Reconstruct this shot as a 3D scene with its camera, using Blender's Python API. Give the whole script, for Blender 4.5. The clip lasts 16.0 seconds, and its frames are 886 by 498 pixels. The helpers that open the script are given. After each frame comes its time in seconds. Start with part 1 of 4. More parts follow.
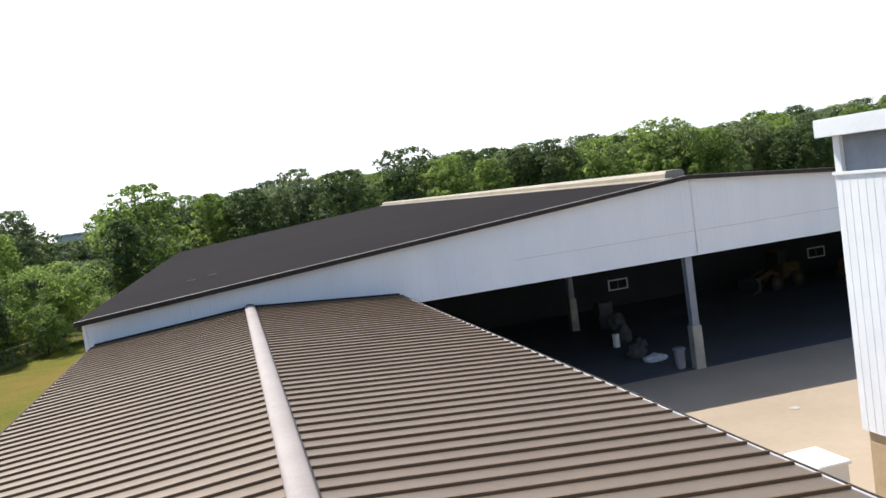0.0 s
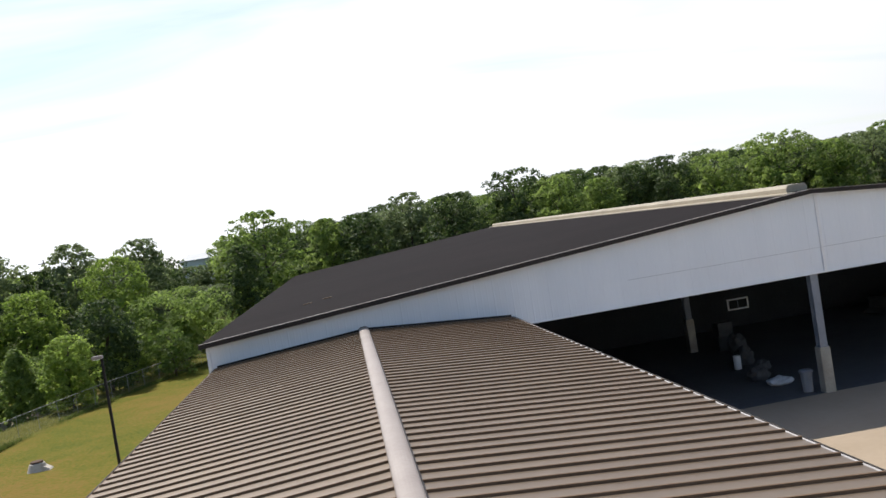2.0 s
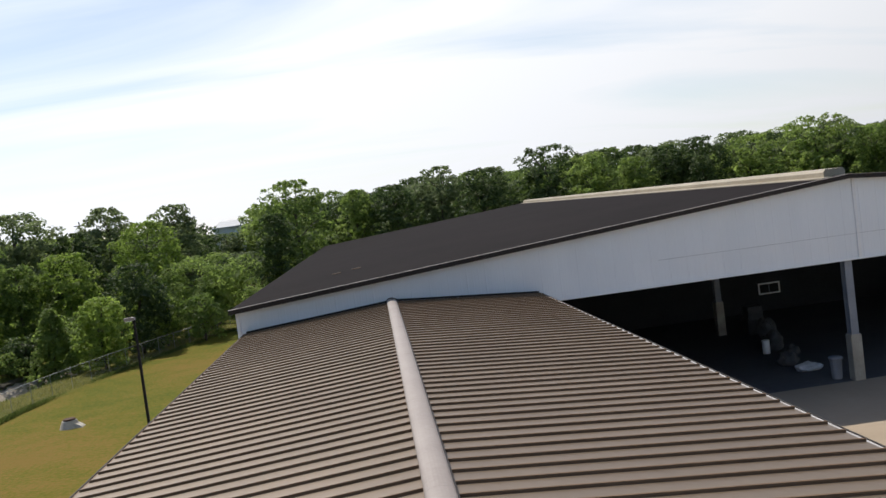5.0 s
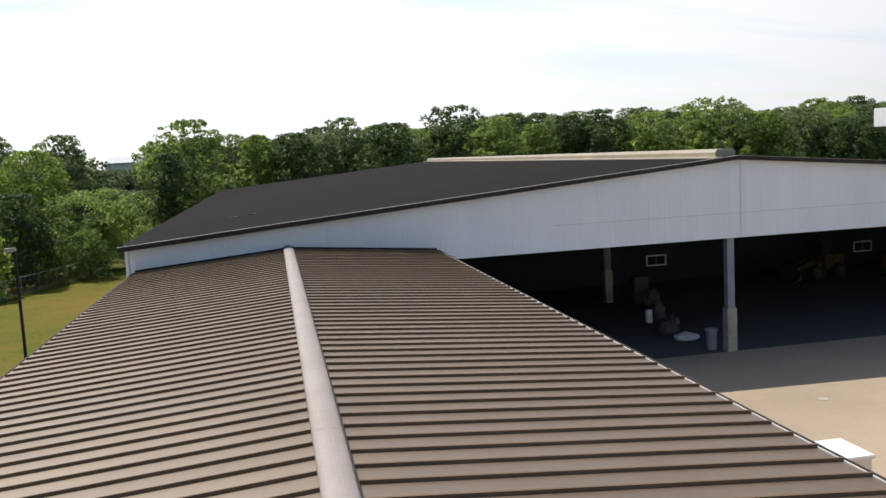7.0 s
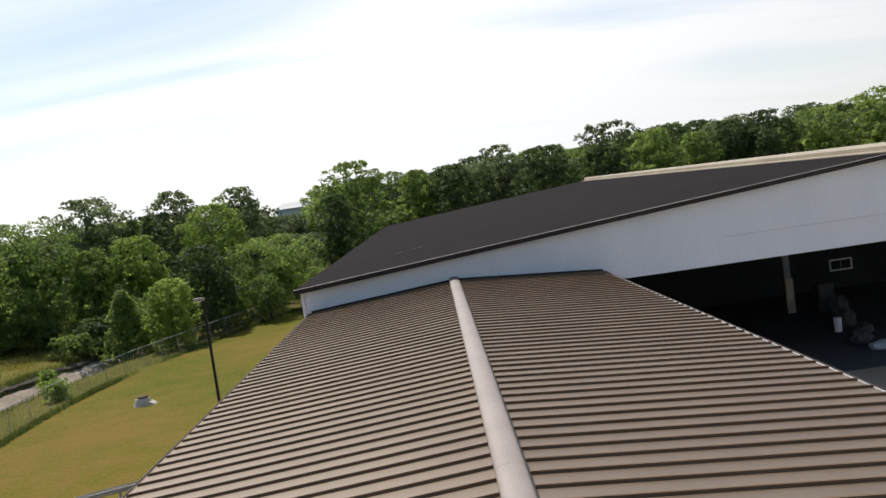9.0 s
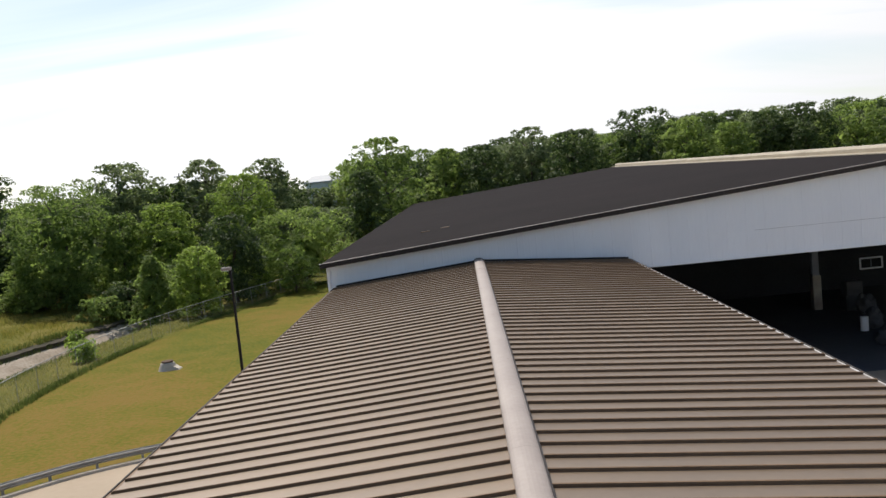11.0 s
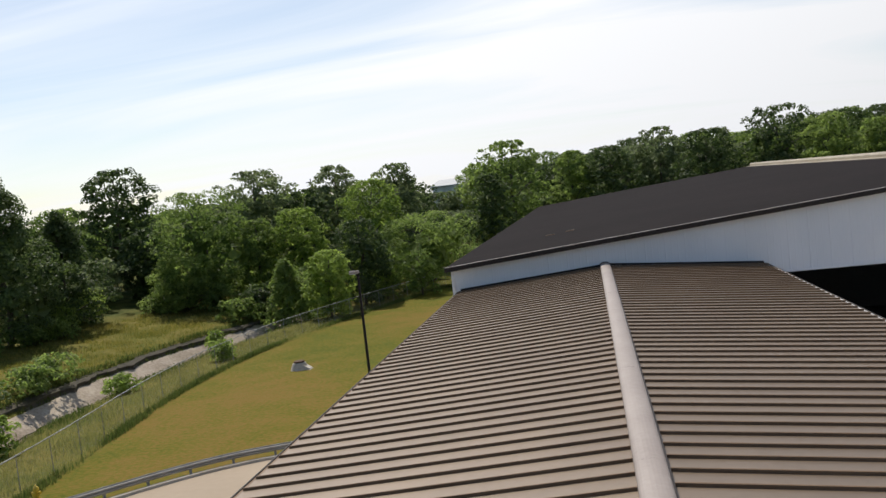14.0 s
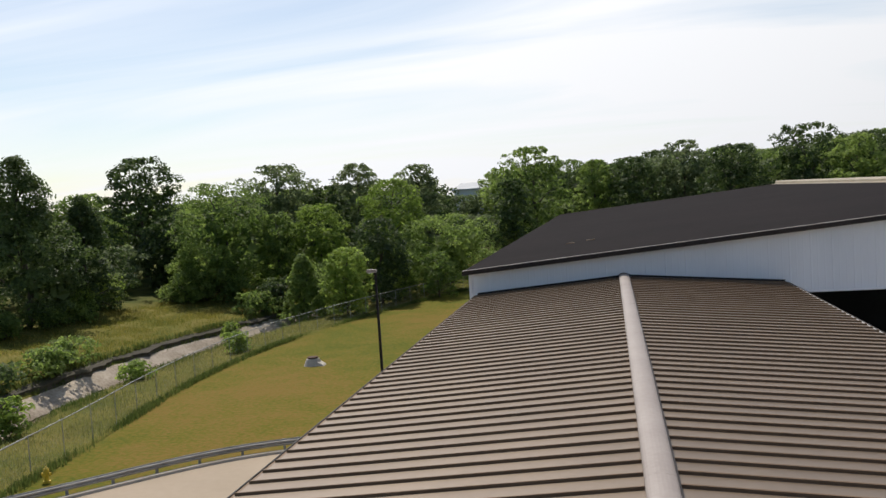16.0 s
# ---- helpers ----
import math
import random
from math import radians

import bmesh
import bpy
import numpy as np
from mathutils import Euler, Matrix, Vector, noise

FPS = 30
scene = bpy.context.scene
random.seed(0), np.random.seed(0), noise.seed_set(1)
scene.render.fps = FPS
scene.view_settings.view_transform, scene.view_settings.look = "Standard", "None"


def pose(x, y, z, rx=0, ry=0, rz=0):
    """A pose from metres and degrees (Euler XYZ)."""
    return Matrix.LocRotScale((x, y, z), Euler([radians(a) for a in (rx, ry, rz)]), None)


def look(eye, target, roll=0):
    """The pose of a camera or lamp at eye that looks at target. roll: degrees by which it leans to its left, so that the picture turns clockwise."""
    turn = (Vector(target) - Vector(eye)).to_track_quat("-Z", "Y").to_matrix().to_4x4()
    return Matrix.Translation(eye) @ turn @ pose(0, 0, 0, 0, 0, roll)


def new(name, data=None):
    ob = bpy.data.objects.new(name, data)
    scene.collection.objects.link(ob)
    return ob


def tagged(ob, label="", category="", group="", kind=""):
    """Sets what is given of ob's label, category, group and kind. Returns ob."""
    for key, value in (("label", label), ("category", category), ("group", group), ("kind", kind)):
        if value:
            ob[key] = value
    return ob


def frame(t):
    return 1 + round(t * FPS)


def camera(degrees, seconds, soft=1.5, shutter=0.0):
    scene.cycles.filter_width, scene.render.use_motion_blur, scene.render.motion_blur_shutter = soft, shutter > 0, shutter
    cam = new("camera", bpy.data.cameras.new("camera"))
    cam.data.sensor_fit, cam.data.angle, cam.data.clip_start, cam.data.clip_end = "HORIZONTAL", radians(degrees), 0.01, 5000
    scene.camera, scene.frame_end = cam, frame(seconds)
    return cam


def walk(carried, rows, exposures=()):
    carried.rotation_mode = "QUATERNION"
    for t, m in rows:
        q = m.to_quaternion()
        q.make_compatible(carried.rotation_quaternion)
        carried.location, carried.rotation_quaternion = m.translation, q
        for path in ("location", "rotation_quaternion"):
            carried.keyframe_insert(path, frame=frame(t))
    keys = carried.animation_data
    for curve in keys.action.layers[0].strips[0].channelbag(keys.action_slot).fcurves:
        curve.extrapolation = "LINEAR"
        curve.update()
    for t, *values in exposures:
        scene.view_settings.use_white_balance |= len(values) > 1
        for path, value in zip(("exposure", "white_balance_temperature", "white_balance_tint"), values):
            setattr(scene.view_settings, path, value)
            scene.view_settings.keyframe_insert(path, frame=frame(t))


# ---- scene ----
cam = camera(54.11, 16.0)
PATH = [
    (0, (-0.559, -0.027, 11.498), (-0.0873, 1.9117, 11.3631), -7.97),
    (0.5, (-0.551, 0.313, 11.417), (-0.2485, 2.2862, 11.2938), -5.97),
    (1, (-0.597, 0.190, 11.451), (-0.3935, 2.1747, 11.3092), -7.15),
    (1.5, (-0.627, 0.033, 11.469), (-0.4526, 2.0200, 11.3283), -7.07),
    (2, (-0.566, 0.054, 11.516), (-0.3334, 2.0394, 11.4668), -9.14),
    (2.5, (-0.549, 0.090, 11.482), (-0.2155, 2.0613, 11.4505), -7.76),
    (3, (-0.578, 0.123, 11.438), (-0.2514, 2.0944, 11.3674), -7.60),
    (3.5, (-0.557, 0.207, 11.413), (-0.4054, 2.1974, 11.2941), -7.44),
    (6, (-0.594, -0.109, 11.504), (-0.4245, 1.8818, 11.4181), -7.25),
    (6.5, (-0.660, -0.047, 11.452), (-0.3823, 1.9264, 11.2848), -4.61),
    (7, (-0.623, -0.096, 11.358), (-0.2474, 1.8561, 11.1409), -3.07),
    (7.5, (-0.623, -0.072, 11.447), (-0.3180, 1.8914, 11.2197), -6.02),
    (8, (-0.674, -0.060, 11.473), (-0.5227, 1.9260, 11.2971), -6.57),
    (8.5, (-0.685, 0.025, 11.466), (-0.5864, 2.0187, 11.3358), -8.30),
    (9, (-0.693, 0.039, 11.463), (-0.6786, 2.0353, 11.3375), -8.22),
    (11.5, (-0.628, -0.166, 11.540), (-0.6881, 1.8261, 11.3699), -5.48),
    (12, (-0.597, -0.212, 11.555), (-0.7514, 1.7764, 11.3997), -6.21),
    (12.5, (-0.592, -0.250, 11.555), (-0.8818, 1.7239, 11.4154), -5.16),
    (13, (-0.591, -0.333, 11.545), (-0.9542, 1.6285, 11.4009), -6.19),
    (13.5, (-0.573, -0.118, 11.555), (-0.9223, 1.8477, 11.4281), -7.08),
    (14, (-0.593, -0.001, 11.548), (-0.9308, 1.9657, 11.4194), -6.45),
    (14.5, (-0.585, 0.044, 11.531), (-0.9268, 2.0109, 11.4144), -6.47),
    (15, (-0.578, 0.009, 11.530), (-0.8995, 1.9795, 11.4099), -5.29),
    (15.5, (-0.568, 0.069, 11.522), (-0.8730, 2.0418, 11.4051), -3.90),
    (16, (-0.602, 0.103, 11.521), (-0.9825, 2.0632, 11.4029), -3.74),
]
EXPOSURE = [(0, 0.68, 6250, 10), (0.5, 0.58, 6300, 10), (1.0, 0.58, 6350, 10), (1.5, 0.58, 6400, 10), (2.0, 0.35, 6400, 10), (2.5, 0.05, 6350, 10), (3.0, -0.05, 6350, 10), (3.5, 0.1, 6450, 10), (6.0, 0.0, 6450, 10),
            (6.5, 0.0, 6500, 10), (7.0, 0.24, 6500, 10), (7.5, 0.42, 6500, 10), (8.0, 0.36, 6600, 10), (9.0, 0.1, 6600, 10), (11.5, 0.2, 6600, 10), (12.5, 0.12, 6600, 10), (14.5, -0.06, 6550, 10), (16, -0.06, 6550, 10)]
walk(cam, [(t, look(eye, target, roll)) for t, eye, target, roll in PATH], EXPOSURE)

# ---- world, sun ----
SUN = Vector((-0.36, 0.64, 1.0)).normalized()      # towards the sun
world = bpy.data.worlds.new("sky")
scene.world = world
world.use_nodes = True
wn, wl = world.node_tree.nodes, world.node_tree.links
wn.clear()
w_out = wn.new("ShaderNodeOutputWorld")
w_bg = wn.new("ShaderNodeBackground")
w_sky = wn.new("ShaderNodeTexSky")
w_sky.sky_type, w_sky.sun_disc = "NISHITA", False
w_sky.sun_elevation = math.asin(SUN.z)
w_sky.sun_rotation = math.atan2(SUN.x, SUN.y)
w_sky.air_density, w_sky.dust_density = 1.0, 0.6
w_gain = wn.new("ShaderNodeVectorMath")
w_gain.operation = "SCALE"
w_gain.inputs["Scale"].default_value = 0.115
w_tc = wn.new("ShaderNodeTexCoord")


def w_math(op, a, b=None, c=None, clamp=False):
    k = wn.new("ShaderNodeMath")
    k.operation, k.use_clamp = op, clamp
    for slot, v in zip(k.inputs, (a, b, c)):
        if isinstance(v, (int, float)):
            slot.default_value = v
        elif v is not None:
            wl.new(v, slot)
    return k.outputs[0]


w_dir = wn.new("ShaderNodeVectorMath")
w_dir.operation = "NORMALIZE"
wl.new(w_tc.outputs["Generated"], w_dir.inputs[0])
w_xyz = wn.new("ShaderNodeSeparateXYZ")
wl.new(w_dir.outputs["Vector"], w_xyz.inputs[0])
# thin high cloud laid out on a flat layer, drawn into streaks
w_low = w_math("ADD", w_math("MAXIMUM", w_xyz.outputs["Z"], 0.0), 0.16)
w_flat = wn.new("ShaderNodeCombineXYZ")
wl.new(w_math("DIVIDE", w_xyz.outputs["X"], w_low), w_flat.inputs[0])
wl.new(w_math("DIVIDE", w_xyz.outputs["Y"], w_low), w_flat.inputs[1])
w_map = wn.new("ShaderNodeMapping")
w_map.inputs["Rotation"].default_value = (0, 0, radians(28))
w_map.inputs["Scale"].default_value = (0.45, 1.25, 1.0)
wl.new(w_flat.outputs[0], w_map.inputs["Vector"])
w_noise = wn.new("ShaderNodeTexNoise")
w_noise.inputs["Scale"].default_value = 0.9
w_noise.inputs["Detail"].default_value = 7
w_noise.inputs["Roughness"].default_value = 0.5
w_noise.inputs["Distortion"].default_value = 0.6
wl.new(w_map.outputs["Vector"], w_noise.inputs["Vector"])
# haze thickens to the horizon and towards the sun, and the veil thins overhead
w_sun = wn.new("ShaderNodeVectorMath")
w_sun.operation = "DOT_PRODUCT"
w_sun.inputs[1].default_value = SUN
wl.new(w_dir.outputs["Vector"], w_sun.inputs[0])
w_haze = w_math("MULTIPLY_ADD", w_xyz.outputs["Z"], -2.9, 0.62, True)
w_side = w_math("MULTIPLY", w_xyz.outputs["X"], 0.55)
w_cover = w_math("MULTIPLY_ADD", w_noise.outputs["Fac"], 3.2, -1.30)
w_away = w_math("MULTIPLY_ADD", w_sun.outputs["Value"], 0.9, -0.30)
w_thin = w_math("MULTIPLY", w_math("MAXIMUM", w_math("SUBTRACT", w_xyz.outputs["Z"], 0.34), 0.0), -2.2)
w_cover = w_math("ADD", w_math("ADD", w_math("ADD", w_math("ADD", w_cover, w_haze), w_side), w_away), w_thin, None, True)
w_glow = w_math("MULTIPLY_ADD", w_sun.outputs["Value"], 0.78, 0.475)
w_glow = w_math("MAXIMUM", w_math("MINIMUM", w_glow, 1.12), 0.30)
w_white = wn.new("ShaderNodeVectorMath")
w_white.operation = "SCALE"
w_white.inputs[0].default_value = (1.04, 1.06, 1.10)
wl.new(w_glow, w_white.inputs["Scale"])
w_mix = wn.new("ShaderNodeMix")
w_mix.data_type = "RGBA"
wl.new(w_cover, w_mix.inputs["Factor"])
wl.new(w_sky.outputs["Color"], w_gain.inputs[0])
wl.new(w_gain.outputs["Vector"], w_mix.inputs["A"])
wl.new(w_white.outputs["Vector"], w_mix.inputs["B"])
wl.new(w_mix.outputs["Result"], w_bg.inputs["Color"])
wl.new(w_bg.outputs["Background"], w_out.inputs["Surface"])
w_bg.inputs["Strength"].default_value = 1.0
sun = new("sun", bpy.data.lights.new("sun", "SUN"))
sun.data.energy, sun.data.angle, sun.data.color = 4.6, radians(0.5), (1.0, 0.94, 0.84)
sun.matrix_world = look((0, 0, 60), Vector((0, 0, 60)) - SUN)


# ---- materials ----
def material(name, low, high, scale=3.0, rough=0.7, metallic=0.0, bump=0.0, bump_scale=40.0, fine=0.35, stretch=(1, 1, 1), vary=0.0, island=0.0, spec=0.5):
    """Two colours mixed by a broad and a fine noise in metres, with a small relief."""
    m = bpy.data.materials.new(name)
    m.use_nodes = True
    nt = m.node_tree
    n, l = nt.nodes, nt.links
    b = n["Principled BSDF"]
    b.inputs["Roughness"].default_value = rough
    b.inputs["Metallic"].default_value = metallic
    b.inputs["Specular IOR Level"].default_value = spec
    tc, mp = n.new("ShaderNodeNewGeometry"), n.new("ShaderNodeMapping")
    mp.inputs["Scale"].default_value = stretch
    l.new(tc.outputs["Position"], mp.inputs["Vector"])
    a, c = n.new("ShaderNodeTexNoise"), n.new("ShaderNodeTexNoise")
    a.inputs["Scale"].default_value, a.inputs["Detail"].default_value = 1.0 / scale, 5
    c.inputs["Scale"].default_value, c.inputs["Detail"].default_value = 14.0 / scale, 3
    l.new(mp.outputs["Vector"], a.inputs["Vector"])
    l.new(mp.outputs["Vector"], c.inputs["Vector"])
    mixed = n.new("ShaderNodeMix")
    mixed.inputs["Factor"].default_value = fine
    l.new(a.outputs["Fac"], mixed.inputs["A"])
    l.new(c.outputs["Fac"], mixed.inputs["B"])
    fac = mixed.outputs["Result"]
    for amt, src in ((vary, "Random"), (island, "Random Per Island")):
        if not amt:
            continue
        node = n.new("ShaderNodeObjectInfo") if src == "Random" else tc
        k = n.new("ShaderNodeMath")
        k.operation = "MULTIPLY_ADD"
        l.new(node.outputs[src], k.inputs[0])
        k.inputs[1].default_value = amt
        k.inputs[2].default_value = -amt / 2
        s = n.new("ShaderNodeMath")
        s.operation = "ADD"
        l.new(fac, s.inputs[0])
        l.new(k.outputs[0], s.inputs[1])
        fac = s.outputs[0]
    ramp = n.new("ShaderNodeValToRGB")
    ramp.color_ramp.elements[0].position, ramp.color_ramp.elements[1].position = 0.32, 0.68
    ramp.color_ramp.elements[0].color, ramp.color_ramp.elements[1].color = (*low, 1), (*high, 1)
    l.new(fac, ramp.inputs["Fac"])
    l.new(ramp.outputs["Color"], b.inputs["Base Color"])
    if bump:
        f = n.new("ShaderNodeTexNoise")
        f.inputs["Scale"].default_value, f.inputs["Detail"].default_value = bump_scale, 3
        l.new(tc.outputs["Position"], f.inputs["Vector"])
        bp = n.new("ShaderNodeBump")
        bp.inputs["Strength"].default_value, bp.inputs["Distance"].default_value = bump, 0.05
        l.new(f.outputs["Fac"], bp.inputs["Height"])
        l.new(bp.outputs["Normal"], b.inputs["Normal"])
    return m


def leaf_material(name, low, high, through_leaf=0.5):
    m = material(name, low, high, scale=6.0, rough=0.6, fine=0.3, island=0.5, vary=0.3, spec=0.25)
    nt = m.node_tree
    b, out = nt.nodes["Principled BSDF"], nt.nodes["Material Output"]
    tr, mx = nt.nodes.new("ShaderNodeBsdfTranslucent"), nt.nodes.new("ShaderNodeMixShader")
    mx.inputs["Fac"].default_value = through_leaf
    up = nt.nodes.new("ShaderNodeVectorMath")
    up.operation = "MULTIPLY"
    up.inputs[1].default_value = (1.35, 1.45, 1.30)
    nt.links.new(b.inputs["Base Color"].links[0].from_socket, up.inputs[0])
    nt.links.new(up.outputs["Vector"], tr.inputs["Color"])
    nt.links.new(b.outputs["BSDF"], mx.inputs[1])
    nt.links.new(tr.outputs["BSDF"], mx.inputs[2])
    nt.links.new(mx.outputs["Shader"], out.inputs["Surface"])
    return m


M_ROOF = material("roof_metal", (0.128, 0.086, 0.051), (0.172, 0.119, 0.072), scale=2.6, rough=0.46, metallic=0.4, bump=0.03, bump_scale=9, vary=0.12, spec=0.55)
M_ROOF.node_tree.nodes["Principled BSDF"].inputs["IOR"].default_value = 1.8
# about the sheets' brown, without their metallic sheen
M_SEAM = material("matte_seam", (0.140, 0.082, 0.042), (0.190, 0.116, 0.064), scale=1.5, rough=0.6, spec=0.3)
M_CAP = material("ridge_metal", (0.25, 0.205, 0.18), (0.32, 0.27, 0.24), scale=1.5, rough=0.55, fine=0.4)
M_TRIM_DARK = material("dark_trim", (0.022, 0.017, 0.015), (0.040, 0.031, 0.027), rough=0.65, spec=0.3)
M_EAVE = material("eave_metal", (0.34, 0.32, 0.30), (0.62, 0.60, 0.58), scale=0.35, rough=0.5, fine=0.6)
M_TRIM_WHITE = material("white_trim", (0.70, 0.71, 0.73), (0.82, 0.82, 0.82), rough=0.5)
M_BIGROOF = material("dark_roof", (0.0085, 0.0062, 0.0062), (0.016, 0.012, 0.012), scale=7.0, rough=0.9, fine=0.5, bump=0.05, bump_scale=6, spec=0.05)
M_WALL = material("white_cladding", (0.74, 0.765, 0.80), (0.80, 0.82, 0.85), scale=2.4, rough=0.5, stretch=(1.6, 1.6, 0.3), fine=0.25, vary=0.08)
M_LAP = material("lap_shadow_grey", (0.42, 0.44, 0.47), (0.56, 0.58, 0.61), scale=3.0, rough=0.6)
# near-black base colour carries the dimness of the shed's interior
M_INSIDE = material("dim_interior", (0.020, 0.020, 0.023), (0.04, 0.04, 0.044), rough=0.9)
M_CREAM = material("cream_metal", (0.30, 0.25, 0.18), (0.42, 0.36, 0.27), scale=2.0, rough=0.6)
M_STEEL = material("grey_steel", (0.16, 0.18, 0.21), (0.24, 0.26, 0.30), scale=1.0, rough=0.5)
M_STEEL_PALE = material("pale_sheet_metal", (0.34, 0.35, 0.36), (0.44, 0.45, 0.46), scale=3.0, rough=0.6)
M_PIER = material("pier_concrete", (0.26, 0.24, 0.20), (0.46, 0.43, 0.37), scale=0.9, rough=0.9, bump=0.3, bump_scale=14)
M_YARD = material("yard_concrete", (0.30, 0.235, 0.165), (0.37, 0.292, 0.212), scale=5.0, rough=0.9, bump=0.1, bump_scale=8, fine=0.25)
# floor concrete far darker than the yard's: the shed's shade is in its colour
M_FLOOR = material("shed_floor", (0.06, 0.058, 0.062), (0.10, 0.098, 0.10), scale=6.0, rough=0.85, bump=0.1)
M_CONC = material("pale_concrete", (0.38, 0.335, 0.275), (0.56, 0.51, 0.44), scale=1.6, rough=0.9, bump=0.3, bump_scale=9)
M_GALV = material("galvanised_steel", (0.22, 0.22, 0.22), (0.34, 0.34, 0.33), scale=0.8, rough=0.6, metallic=0.15)
M_RAIL = material("weathered_rail", (0.24, 0.225, 0.20), (0.40, 0.375, 0.34), scale=0.7, rough=0.65)
M_SOIL = material("dark_soil", (0.045, 0.038, 0.026), (0.085, 0.07, 0.045), scale=0.8, rough=0.95, bump=0.3, bump_scale=10)
M_POLE = material("bronze_pole", (0.010, 0.009, 0.008), (0.018, 0.015, 0.013), rough=0.7, spec=0.2)
M_BARK = material("bark", (0.05, 0.04, 0.03), (0.12, 0.10, 0.08), scale=0.6, rough=0.95, bump=0.5, bump_scale=10)
M_YELLOW = material("yellow_paint", (0.55, 0.36, 0.02), (0.72, 0.50, 0.04), scale=0.5, rough=0.5)
M_DARK_YELLOW = material("dark_yellow", (0.045, 0.026, 0.008), (0.10, 0.06, 0.014), scale=0.6, rough=0.8)
M_RUST = material("rusty_iron", (0.045, 0.022, 0.012), (0.10, 0.05, 0.028), scale=0.4, rough=0.9)
M_BLACK = material("black_rubber", (0.015, 0.015, 0.015), (0.03, 0.03, 0.03), rough=0.9)
M_WHITE = material("white_paint", (0.72, 0.73, 0.74), (0.82, 0.82, 0.82), scale=1.0, rough=0.5)
M_TAN = material("tan_block", (0.40, 0.29, 0.17), (0.50, 0.38, 0.24), scale=1.2, rough=0.9, bump=0.2)
LEAVES = [leaf_material("leaf_deep", (0.046, 0.072, 0.022), (0.108, 0.148, 0.044), 0.35),
          leaf_material("leaf_mid", (0.108, 0.156, 0.036), (0.226, 0.282, 0.078), 0.56),
          leaf_material("leaf_bright", (0.138, 0.192, 0.036), (0.264, 0.328, 0.076), 0.56),
          leaf_material("leaf_grey", (0.110, 0.140, 0.062), (0.205, 0.235, 0.112))]
M_SILT = material("brown_silt", (0.075, 0.058, 0.032), (0.17, 0.125, 0.075), scale=1.4, rough=0.95, bump=0.4, bump_scale=6)
M_CHANNEL = material("channel_concrete", (0.20, 0.15, 0.10), (0.52, 0.44, 0.35), scale=3.0, rough=0.95, bump=0.4, bump_scale=7, fine=0.4)
M_GRASS_TALL = leaf_material("tall_grass", (0.120, 0.128, 0.042), (0.260, 0.230, 0.095))


# ---- mesh helpers ----
def mesh_from(name, verts, faces, mat, smooth=False):
    me = bpy.data.meshes.new(name)
    me.from_pydata([tuple(v) for v in verts], [], faces)
    me.materials.append(mat)
    if smooth:
        me.polygons.foreach_set("use_smooth", [True] * len(me.polygons))
    me.update()
    return me


def part(name, bm, mat, parent, label=""):
    me = bpy.data.meshes.new(name)
    bmesh.ops.recalc_face_normals(bm, faces=bm.faces[:])
    bm.to_mesh(me)
    bm.free()
    me.materials.append(mat)
    ob = new(name, me)
    ob.parent = parent
    return tagged(ob, label) if label else ob


def piece(name, me, parent, m=None):
    ob = new(name, me)
    ob.parent = parent
    if m is not None:
        ob.matrix_basis = m
    return ob


def box(bm, x0, y0, z0, x1, y1, z1, bevel=0.0):
    vs = [bm.verts.new(p) for p in ((x0, y0, z0), (x1, y0, z0), (x1, y1, z0), (x0, y1, z0), (x0, y0, z1), (x1, y0, z1), (x1, y1, z1), (x0, y1, z1))]
    fs = [bm.faces.new([vs[i] for i in q]) for q in ((3, 2, 1, 0), (4, 5, 6, 7), (0, 1, 5, 4), (1, 2, 6, 5), (2, 3, 7, 6), (3, 0, 4, 7))]
    if bevel:
        bmesh.ops.bevel(bm, geom=list({e for f in fs for e in f.edges}), offset=bevel, segments=2, affect="EDGES")
    return bm


def boxed(x0, y0, z0, x1, y1, z1, bevel=0.0):
    return box(bmesh.new(), x0, y0, z0, x1, y1, z1, bevel)


def tube(bm, a, b, r0, r1, sides=8):
    a, b = Vector(a), Vector(b)
    q = (b - a).to_track_quat("Z", "Y").to_matrix()
    rings = []
    for p, r in ((a, r0), (b, r1)):
        rings.append([bm.verts.new(p + q @ Vector((r * math.cos(2 * math.pi * i / sides), r * math.sin(2 * math.pi * i / sides), 0))) for i in range(sides)])
    for i in range(sides):
        j = (i + 1) % sides
        bm.faces.new((rings[0][i], rings[0][j], rings[1][j], rings[1][i]))
    bm.faces.new(rings[1])
    bm.faces.new(rings[0][::-1])
    return bm


def extrude_y(profile, y0, y1):
    """A closed (x, z) outline drawn out from y0 to y1."""
    bm = bmesh.new()
    a = [bm.verts.new((x, y0, z)) for x, z in profile]
    b = [bm.verts.new((x, y1, z)) for x, z in profile]
    k = len(profile)
    for i in range(k):
        bm.faces.new((a[i], a[(i + 1) % k], b[(i + 1) % k], b[i]))
    bm.faces.new(a[::-1])
    bm.faces.new(b)
    return bm


def thing(name, label, category, group="", kind="", at=(0, 0, 0)):
    e = new(name)
    e.location = at
    e.empty_display_size = 0.2
    return tagged(e, label, category, group, kind)


# ---- ground ----
FENCE = [(-20, -60), (-24.5, 5), (-27, 32), (-27.8, 40), (-29.4, 50), (-29.9, 61), (-29.1, 71), (-26.9, 80.6), (-23.9, 91.3), (-18.9, 105), (-12.5, 121),
         (-2, 136), (20, 145), (60, 149), (160, 152), (900, 160)]


